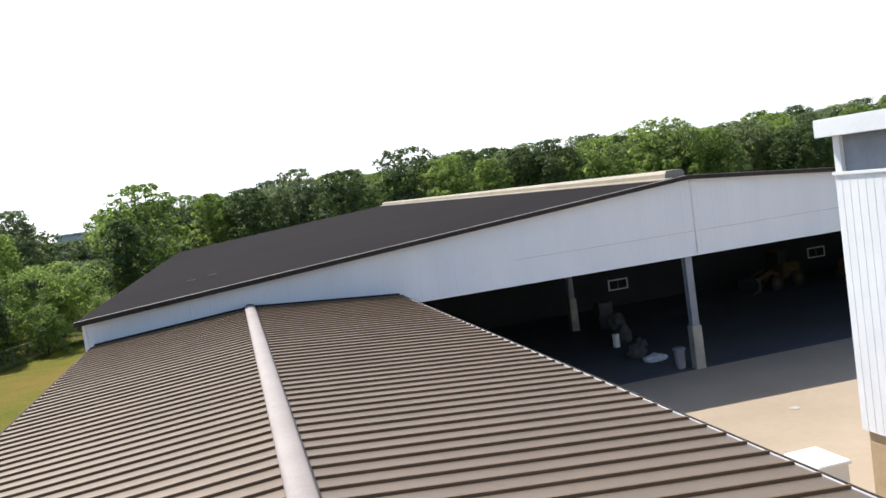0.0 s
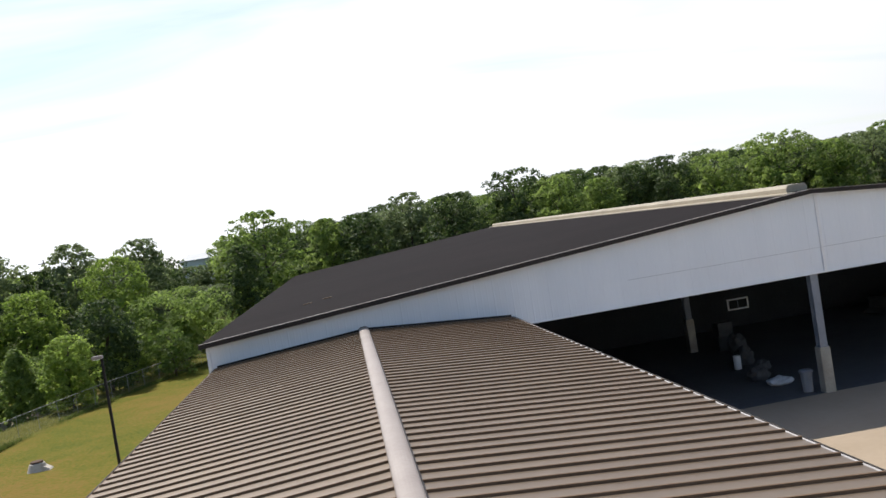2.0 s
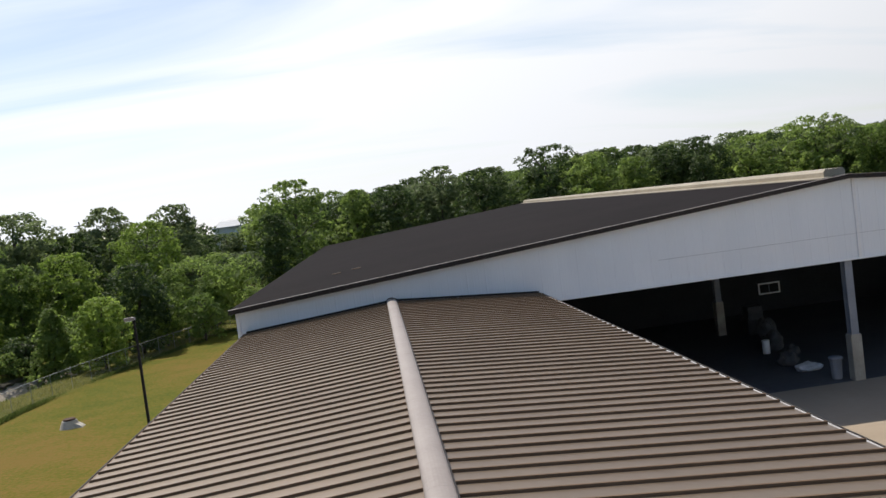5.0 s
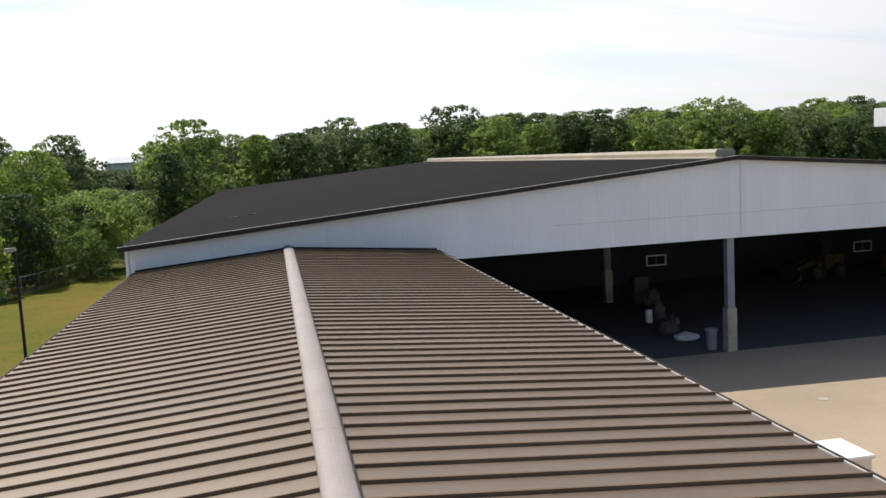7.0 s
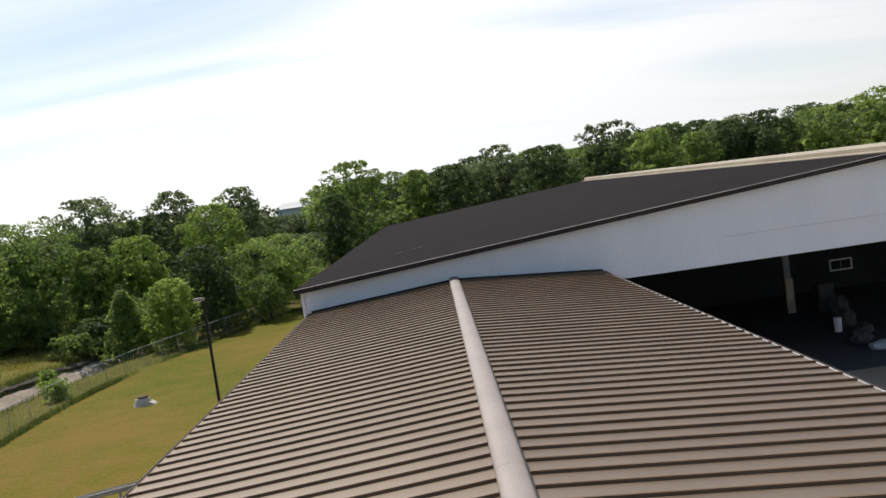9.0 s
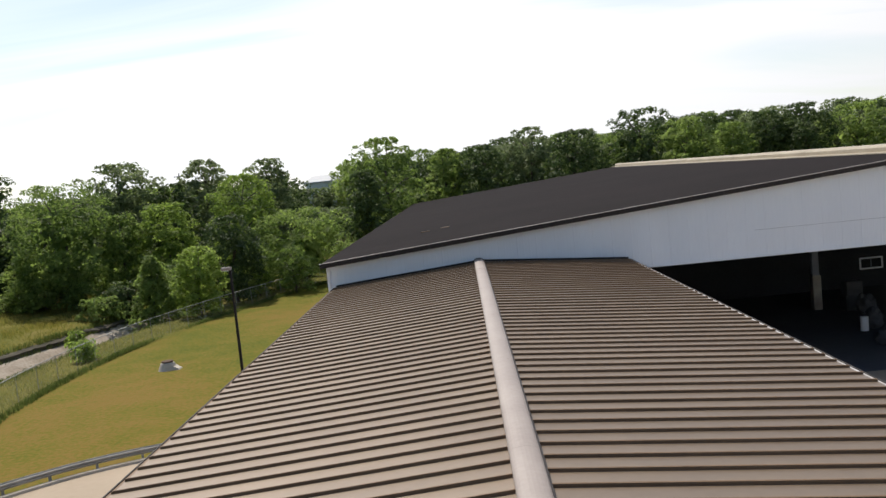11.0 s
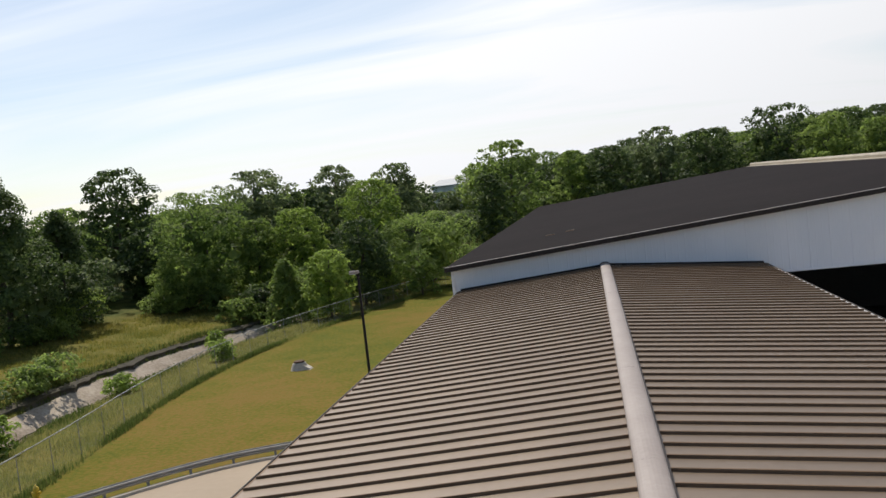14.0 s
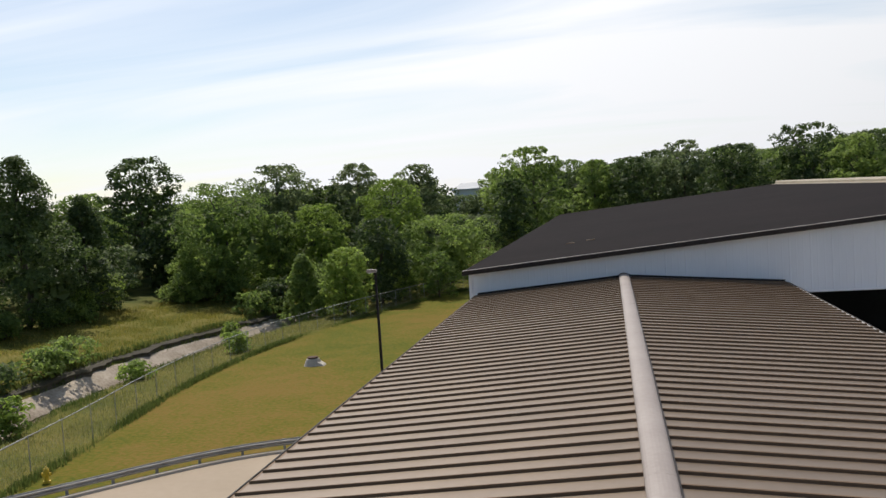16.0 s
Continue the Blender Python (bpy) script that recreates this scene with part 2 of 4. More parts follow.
def outward(px, py):
    """Signed distance beyond the fence line, positive on the wooded side."""
    px, py = np.asarray(px, float), np.asarray(py, float)
    best, sign = np.full(px.shape, 1e9), np.ones(px.shape)
    for (ax, ay), (bx, by) in zip(FENCE, FENCE[1:]):
        ux, uy = bx - ax, by - ay
        k = np.clip(((px - ax) * ux + (py - ay) * uy) / (ux * ux + uy * uy), 0, 1)
        ex, ey = px - ax - k * ux, py - ay - k * uy
        dist, s = np.hypot(ex, ey), np.sign(ux * ey - uy * ex)
        near = dist < best - 1e-9
        best, sign = np.where(near, dist, best), np.where(near, s, sign)
    return best * sign


PROFILE_D = [-1e4, 0, 3, 6.2, 8.6, 10.0, 12.2, 12.6, 14.0, 27, 60, 115, 1e4]
PROFILE_Z = [0, 0, -0.15, -0.35, -1.9, -1.9, -0.45, 0.15, 0.35, 1.0, 5.0, 8.5, 9.0]


def height(px, py):
    d = outward(px, py)
    return np.interp(d, PROFILE_D, PROFILE_Z)


def ground_sheet():
    xs = np.unique(np.concatenate([np.linspace(-1500, -160, 10), np.linspace(-160, -70, 31), np.arange(-70, 10, 0.8), np.linspace(10, 200, 60), np.linspace(200, 1500, 10)]))
    ys = np.unique(np.concatenate([np.linspace(-600, -40, 8), np.linspace(-40, 25, 25), np.arange(25, 125, 0.8), np.linspace(125, 260, 60), np.linspace(260, 2500, 10)]))
    gx, gy = np.meshgrid(xs, ys, indexing="ij")
    d = outward(gx, gy)
    gz = np.interp(d, PROFILE_D, PROFILE_Z)
    rough = np.sin(gx * 0.9 + gy * 0.37) * np.sin(gy * 0.7 - gx * 0.23)
    gz = gz + rough * np.where(d > 14, 0.18, np.where(d > 0, 0.05, 0.02))
    nx, ny = gx.shape
    idx = np.arange(nx * ny).reshape(nx, ny)
    quads = np.stack([idx[:-1, :-1], idx[1:, :-1], idx[1:, 1:], idx[:-1, 1:]], -1).reshape(-1, 4)
    verts = np.stack([gx, gy, gz - 0.02], -1).reshape(-1, 3)
    me = bpy.data.meshes.new("ground")
    me.from_pydata(verts.tolist(), [], quads.tolist())
    me.polygons.foreach_set("use_smooth", [True] * len(me.polygons))
    at = me.attributes.new("beyond", "FLOAT", "POINT")
    at.data.foreach_set("value", d.reshape(-1).astype(np.float32))
    me.materials.append(ground_material())
    return tagged(new("ground", me), "mown yellow-green lawn running into rough meadow and woodland floor", "ground", kind="structure")


def ground_material():
    m = bpy.data.materials.new("grassland")
    m.use_nodes = True
    n, l = m.node_tree.nodes, m.node_tree.links
    b = n["Principled BSDF"]
    b.inputs["Roughness"].default_value = 0.95
    b.inputs["Specular IOR Level"].default_value = 0.1
    geo = n.new("ShaderNodeNewGeometry")

    def nz(scale, detail):
        t = n.new("ShaderNodeTexNoise")
        t.inputs["Scale"].default_value, t.inputs["Detail"].default_value = scale, detail
        l.new(geo.outputs["Position"], t.inputs["Vector"])
        return t.outputs["Fac"]

    def ramp(fac, *stops):
        r = n.new("ShaderNodeValToRGB")
        e = r.color_ramp.elements
        while len(e) < len(stops):
            e.new(0.5)
        for q, (p, c) in zip(e, stops):
            q.position, q.color = p, (*c, 1)
        l.new(fac, r.inputs["Fac"])
        return r.outputs["Color"]

    def mix(fac, a, c):
        x = n.new("ShaderNodeMix")
        x.data_type = "RGBA"
        l.new(fac, x.inputs["Factor"])
        l.new(a, x.inputs["A"])
        l.new(c, x.inputs["B"])
        return x.outputs["Result"]

    def blend(wide, small, k):
        x = n.new("ShaderNodeMix")
        x.inputs["Factor"].default_value = k
        l.new(wide, x.inputs["A"])
        l.new(small, x.inputs["B"])
        return x.outputs["Result"]

    lawn = ramp(blend(blend(nz(0.07, 4), nz(0.5, 5), 0.32), nz(4.0, 6), 0.36), (0.40, (0.070, 0.090, 0.008)), (0.48, (0.118, 0.108, 0.011)), (0.57, (0.168, 0.112, 0.024)))
    wild = ramp(blend(nz(0.25, 5), nz(3.0, 4), 0.45), (0.36, (0.066, 0.084, 0.013)), (0.52, (0.135, 0.122, 0.024)), (0.66, (0.185, 0.148, 0.045)))
    floor = ramp(nz(0.5, 4), (0.4, (0.050, 0.066, 0.016)), (0.6, (0.105, 0.108, 0.030)))
    at = n.new("ShaderNodeAttribute")
    at.attribute_name = "beyond"

    def step(lo, hi):
        r = n.new("ShaderNodeMapRange")
        l.new(at.outputs["Fac"], r.inputs["Value"])
        r.inputs["From Min"].default_value, r.inputs["From Max"].default_value = lo, hi
        return r.outputs["Result"]

    col = mix(step(-0.9, 0.1), lawn, wild)
    col = mix(step(26, 34), col, floor)
    l.new(col, b.inputs["Base Color"])
    bp = n.new("ShaderNodeBump")
    bp.inputs["Strength"].default_value, bp.inputs["Distance"].default_value = 0.5, 0.12
    l.new(nz(5.0, 5), bp.inputs["Height"])
    l.new(bp.outputs["Normal"], b.inputs["Normal"])
    return m


ground = ground_sheet()


def along(points, step):
    """Evenly spaced points with their tangents along a polyline."""
    out, left = [], 0.0
    for (ax, ay), (bx, by) in zip(points, points[1:]):
        n = math.hypot(bx - ax, by - ay)
        while left <= n:
            out.append((ax + (bx - ax) * left / n, ay + (by - ay) * left / n, (bx - ax) / n, (by - ay) / n))
            left += step
        left -= n
    return out


def smooth_line(points, rounds=3):
    for _ in range(rounds):
        q = [points[0]]
        for a, b in zip(points, points[1:]):
            q += [(a[0] * 0.75 + b[0] * 0.25, a[1] * 0.75 + b[1] * 0.25), (a[0] * 0.25 + b[0] * 0.75, a[1] * 0.25 + b[1] * 0.75)]
        points = q + [points[-1]]
    return points


def slab(name, outline, z0, z1, mat, label, category):
    bm = bmesh.new()
    a = [bm.verts.new((x, y, z0)) for x, y in outline]
    b = [bm.verts.new((x, y, z1)) for x, y in outline]
    bm.faces.new(b)
    k = len(outline)
    for i in range(k):
        bm.faces.new((a[i], a[(i + 1) % k], b[(i + 1) % k], b[i]))
    bmesh.ops.recalc_face_normals(bm, faces=bm.faces[:])
    bmesh.ops.triangulate(bm, faces=[f for f in bm.faces if len(f.verts) > 4])
    ob = part(name, bm, mat, None)
    return tagged(ob, label, category, kind="structure")


# ---- long low building whose roof the camera looks along ----
ZR, FALL, HALF, PITCH, RIB0, YEND = 7.255, 0.079, 7.10, 0.61, 10.63, 41.64


def roof_panel_mesh():
    """One metal roof sheet with its raised seam, from the ridge (x=0) down to the eave."""
    prof = [(-0.030, 0.0), (-0.022, 0.050), (0.018, 0.052), (0.026, 0.0), (0.21, 0.0), (0.39, 0.0005), (0.580, 0.0)]
    x0, x1 = 0.08, HALF
    vs, fs = [], []
    for x in (x0, x1):
        vs += [(x, y, z - FALL * x) for y, z in prof]
    k = len(prof)
    fs += [(i, i + k, i + k + 1, i + 1) for i in range(k - 1)]
    vs += [(x1, prof[0][0], -FALL * x1 - 0.03), (x1, prof[-1][0], -FALL * x1 - 0.03)]
    fs.append(tuple([2 * k] + list(range(k, 2 * k)) + [2 * k + 1]))
    me = mesh_from("roof_sheet", vs, fs, M_ROOF)
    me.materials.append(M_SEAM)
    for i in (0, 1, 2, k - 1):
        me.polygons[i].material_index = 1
    return me


annex = thing("annex_building", "long low building with a ribbed brown-grey metal gable roof", "building")
hw = HALF - 0.35
part("wall", extrude_y([(-hw, 0), (-hw, ZR - FALL * hw - 0.1), (0, ZR - 0.12), (hw, ZR - FALL * hw - 0.1), (hw, 0)], -2.7, YEND - 0.05), M_TRIM_WHITE, annex, "pale metal side wall")
cap_prof = []
for i in range(13):
    a = math.pi * i / 12
    cap_prof.append((-0.08 - 0.235 * math.cos(a), ZR + 0.055 + 0.105 * math.sin(a)))
part("ridge_cap", extrude_y([(-0.315, ZR - 0.01)] + cap_prof + [(0.155, ZR - 0.01)], -3.0, YEND), M_CAP, annex, "rounded pale metal ridge cap")
for yj in (0.35, 6.48, 12.6, 18.74, 24.87, 31.0, 37.1):
    part("cap_joint", extrude_y([(-0.08 - 0.2365 * math.cos(math.pi * i / 12), ZR + 0.055 + 0.107 * math.sin(math.pi * i / 12)) for i in range(13)], yj - 0.045, yj + 0.045), M_CAP, annex)
part("cap_end", extrude_y([(-0.08 - 0.27 * math.cos(math.pi * i / 12), ZR + 0.04 + 0.15 * math.sin(math.pi * i / 12)) for i in range(13)], YEND + 0.001, YEND + 0.02), M_TRIM_DARK, annex)
# dark strip stands in for the shadow gap along the cap's right edge
part("cap_closure", extrude_y([(0.157, ZR - 0.01), (0.185, ZR - 0.014), (0.185, ZR + 0.045), (0.157, ZR + 0.055)], -3.0, YEND), M_TRIM_DARK, annex, "dark strip standing in for the shadow gap beside the ridge cap")
for s in (-1, 1):
    part("end_flashing", extrude_y([(0.17 * s, ZR + 0.0), (HALF * s, ZR - FALL * HALF), (HALF * s, ZR - FALL * HALF + 0.09), (0.17 * s, ZR + 0.09)], YEND + 0.002, YEND + 0.03), M_TRIM_DARK, annex, "dark flashing against the shed wall")
    zl = ZR - FALL * HALF
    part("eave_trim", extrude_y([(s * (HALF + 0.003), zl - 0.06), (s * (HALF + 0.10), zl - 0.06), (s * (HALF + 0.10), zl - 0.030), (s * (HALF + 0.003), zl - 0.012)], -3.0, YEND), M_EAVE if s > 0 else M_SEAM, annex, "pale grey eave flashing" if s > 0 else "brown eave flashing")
    part("eave_lip", extrude_y([(s * (HALF + 0.101), zl - 0.20), (s * (HALF + 0.13), zl - 0.20), (s * (HALF + 0.13), zl - 0.01), (s * (HALF + 0.101), zl - 0.01)], -3.0, YEND), M_TRIM_DARK, annex, "dark gutter lip")


# ---- big open-fronted shed ----
SX0, SXP, SX1, SY0, SY1, SZE, SZP, SZO = -7.46, 23.17, 53.8, 41.70, 129.8, 7.77, 10.32, 6.21


def shed_top(x):
    return SZP - (SZP - SZE) * abs(x - SXP) / (SXP - SX0)


shed = thing("open_shed", "large open-fronted industrial shed, white cladding above, dark low-pitched roof", "building")
for s in (-1, 1):
    xe = SXP + s * (SXP - SX0 + 0.28)
    ze = shed_top(xe)
    part("roof", extrude_y([(SXP, SZP + 0.02), (xe, ze + 0.02), (xe, ze + 0.14), (SXP, SZP + 0.14)], SY0 - 0.42, SY1 + 0.3), M_BIGROOF, shed, "dark brown-black metal roof slope")
    part("rake_trim", extrude_y([(SXP, SZP - 0.06), (xe, ze - 0.06), (xe, ze + 0.12), (SXP, SZP + 0.12)], SY0 - 0.47, SY0 - 0.421), M_TRIM_DARK, shed, "dark gable edge board")
    part("rake_flashing", extrude_y([(SXP, SZP + 0.145), (xe, ze + 0.145), (xe, ze + 0.175), (SXP, SZP + 0.175)], SY0 - 0.48, SY0 - 0.30), M_CAP, shed, "thin pale edge flashing")
    xa = SX0 if s < 0 else SX1 - 0.2
    part("side_wall", boxed(xa, SY0 + 0.12, 0, xa + 0.2, SY1, SZE + 0.01), M_WALL, shed)
part("back_wall", extrude_y([(SX0 + 0.2, 0), (SX1 - 0.2, 0), (SX1 - 0.2, SZE), (SXP, SZP), (SX0 + 0.2, SZE)], SY1 - 0.2, SY1), M_WALL, shed)
part("inner_wall", extrude_y([(SX0 + 0.2, 0), (SX1 - 0.2, 0), (SX1 - 0.2, SZE), (SXP, SZP), (SX0 + 0.2, SZE)], 66.0, 66.2), M_INSIDE, shed, "inner partition, coloured near-black for the shade inside")
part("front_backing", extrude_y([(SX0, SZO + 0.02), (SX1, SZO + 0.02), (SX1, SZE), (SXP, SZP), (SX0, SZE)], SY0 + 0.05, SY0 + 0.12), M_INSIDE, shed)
part("sill_trim", boxed(SX0, SY0 - 0.05, SZO - 0.05, SX1, SY0 + 0.13, SZO + 0.02), M_TRIM_WHITE, shed, "white trim under the cladding")
part("corner_trim", boxed(SX0 - 0.03, SY0 - 0.06, 0, SX0 + 0.12, SY0 + 0.119, SZE), M_TRIM_WHITE, shed)
part("lower_front_wall", boxed(SX0 + 0.12, SY0, 0, HALF + 1.0, SY0 + 0.12, SZO - 0.05), M_WALL, shed)
# thin grey strip paints the shadow line under the lapped upper sheets
part("lap_seam", boxed(13.2, SY0 - 0.022, 7.458, SX1, SY0 - 0.006, 7.480), M_LAP, shed, "grey strip along the cladding lap, drawn for its shadow line")
part("joint_cover", boxed(SXP + 0.30, SY0 - 0.06, SZO + 0.02, SXP + 0.46, SY0 - 0.03, SZP - 0.05), M_TRIM_WHITE, shed, "bright vertical joint strip")
vent_prof = [(SXP - 0.58, SZP + 0.10), (SXP - 0.58, SZP + 0.36), (SXP - 0.46, SZP + 0.52), (SXP + 0.46, SZP + 0.52), (SXP + 0.58, SZP + 0.36), (SXP + 0.58, SZP + 0.10)]
vent = part("ridge_vent", extrude_y(vent_prof, SY0 + 0.9, SY1 - 0.2), M_CREAM, shed, "long cream metal ridge ventilator")
part("vent_base", extrude_y([(SXP - 1.1, SZP + 0.03), (SXP - 1.1, SZP + 0.10), (SXP - 0.581, SZP + 0.13), (SXP - 0.581, SZP + 0.05)], SY0 + 0.1, SY1 - 0.2), M_CREAM, vent)


def column(x, y):
    c = thing("shed_column", "grey steel column on a tall weathered concrete pier", "column", "columns of the shed", at=(x, y, 0))
    top = shed_top(x) - 0.1
    bm = boxed(-0.20, -0.20, 2.40, 0.20, -0.17, top)
    box(bm, -0.20, 0.17, 2.40, 0.20, 0.20, top)
    box(bm, -0.015, -0.169, 2.40, 0.015, 0.169, top)
    part("steel_post", bm, M_STEEL, c, "grey painted steel post")
    part("base_plate", boxed(-0.25, -0.25, 2.385, 0.25, 0.25, 2.399), M_STEEL, c)
    part("concrete_pier", boxed(-0.28, -0.28, 0, 0.28, 0.28, 2.384, 0.03), M_PIER, c, "stained concrete pier")
    return c


for cx, cy in ((22.93, 42.0), (22.70, 58.7), (5.0, 58.7)):
    column(cx, cy)

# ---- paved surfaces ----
slab("shed_floor", [(SX0 + 0.2, SY0 + 0.13), (SX1 - 0.2, SY0 + 0.13), (SX1 - 0.2, 66.0), (SX0 + 0.2, 66.0)], -0.1, 0.031, M_FLOOR, "concrete floor inside the shed, coloured dark for its shade", "floor")
slab("yard", [(hw, -60), (90, -60), (90, SY0 + 0.12), (hw + 0.3, SY0 + 0.12), (hw, SY0 - 0.1)], -0.1, 0.03, M_YARD, "sunlit tan concrete yard", "pavement")
KERB = smooth_line([(-30, 24), (-26, 29), (-22.65, 32.6), (-20.3, 35.2), (-18.5, 36.8), (-16.5, 38.0), (-13, 39.3), (-8, 40.3)])
slab("driveway", [(-hw, 40.2)] + KERB[::-1] + [(-30, -40), (-hw, -40)], -0.1, 0.025, M_YARD, "sunlit tan concrete driveway", "road")


def ribbon(line, profile, mat, name, parent=None, label=""):
    """Sweeps a closed (offset, z) outline along a line in plan; offset is to the left of the way."""
    bm = bmesh.new()
    rings = []
    for i, (x, y) in enumerate(line):
        a, b = line[max(i - 1, 0)], line[min(i + 1, len(line) - 1)]
        tx, ty = b[0] - a[0], b[1] - a[1]
        n = math.hypot(tx, ty)
        nx, ny = -ty / n, tx / n
        rings.append([bm.verts.new((x + nx * o, y + ny * o, z)) for o, z in profile])
    k = len(profile)
    for p, q in zip(rings, rings[1:]):
        for i in range(k):
            bm.faces.new((p[i], p[(i + 1) % k], q[(i + 1) % k], q[i]))
    bm.faces.new(rings[0][::-1])
    bm.faces.new(rings[-1])
    return part(name, bm, mat, parent, label)


tagged(ribbon(KERB, [(0, -0.1), (0, 0.14), (0.16, 0.15), (0.18, -0.1)], M_CONC, "kerb"), "pale concrete kerb edging the driveway", "kerb", kind="structure")


tagged(ribbon(KERB, [(0.181, -0.1), (0.181, 0.02), (0.62, 0.03), (0.75, -0.1)], M_SOIL, "verge"), "dark bare soil strip behind the kerb", "verge", kind="structure")


# ---- tall white building ----
def white_building():
    b = thing("white_building", "tall white metal-clad building on a tan block base", "building")
    x, y = 16.88, 22.0
    part("base_wall", boxed(x + 0.12, -30, 0, x + 14, y - 0.12, 2.65), M_TAN, b, "tan block base wall")
    part("cladding", boxed(x, -30.2, 2.65, x + 14.2, y, 10.35), M_WHITE, b, "bright white ribbed cladding")
    part("window_band", boxed(x + 0.15, -30, 10.35, x + 14, y - 0.15, 11.47), M_STEEL, b, "grey translucent window band")
    part("parapet", boxed(x - 0.35, -30.5, 11.47, x + 14.5, y + 0.3, 12.0, 0.02), M_WHITE, b, "white roof fascia")
    rib = None
    for i in range(44):
        yy = y - 0.25 - 0.32 * i
        if rib is None:
            rib = part("rib", boxed(-0.007, -0.02, 2.66, 0, 0.02, 10.33), M_WHITE, b)
            rib.location = (x, yy, 0)
        else:
            piece("rib", rib.data, b, pose(x, yy, 0))
    part("drip_edge", boxed(x - 0.06, -30, 10.33, x - 0.021, y + 0.05, 10.42), M_WHITE, b)
    part("corner_post", boxed(x + 0.02, y - 0.30, 10.352, x + 0.149, y - 0.02, 11.468), M_WHITE, b)
    return b


white_building()


# ---- trees ----
def crown_arrays(rng, clumps, leaf, per):
    """Leaf quads on the skins of many small clumps, each facing outwards from its clump."""
    c = np.array([q[0] for q in clumps])
    r = np.array([q[1] for q in clumps])
    k = np.maximum(8, (per * r * r / (r * r).mean()).astype(int))
    which = np.repeat(np.arange(len(c)), k)
    count = len(which)
    u = rng.normal(size=(count, 3))
    u /= np.linalg.norm(u, axis=1, keepdims=True)
    u[:, 2] = np.where(u[:, 2] < -0.35, -u[:, 2], u[:, 2])
    rad = r[which][:, None] * rng.uniform(0.35, 1.18, (count, 1)) ** 0.6
    p = c[which] + u * rad * np.array([1, 1, 0.78])
    nrm = u * 0.9 + rng.normal(size=(count, 3)) * 0.42 + np.array([0, 0, 0.35])
    nrm /= np.linalg.norm(nrm, axis=1, keepdims=True)
    t = np.cross(nrm, rng.normal(size=(count, 3)))
    t /= np.linalg.norm(t, axis=1, keepdims=True)
    w = np.cross(nrm, t)
    s = leaf * rng.uniform(0.6, 1.35, (count, 1))
    a, b2, fold = t * s, w * s * 0.66, nrm * s * 0.2
    return np.stack([p - a, p - b2 + fold, p + a, p + b2 + fold], 1).reshape(-1, 3), count


TREE_LABELS = {"round": "broadleaf tree with a rounded green crown on the wooded slope",
               "open": "tall broadleaf tree with an open airy crown",
               "cone": "dense dark-green tree with drooping foliage down to the ground",
               "bush": "low bright-green leafy shrub at the meadow's edge"}


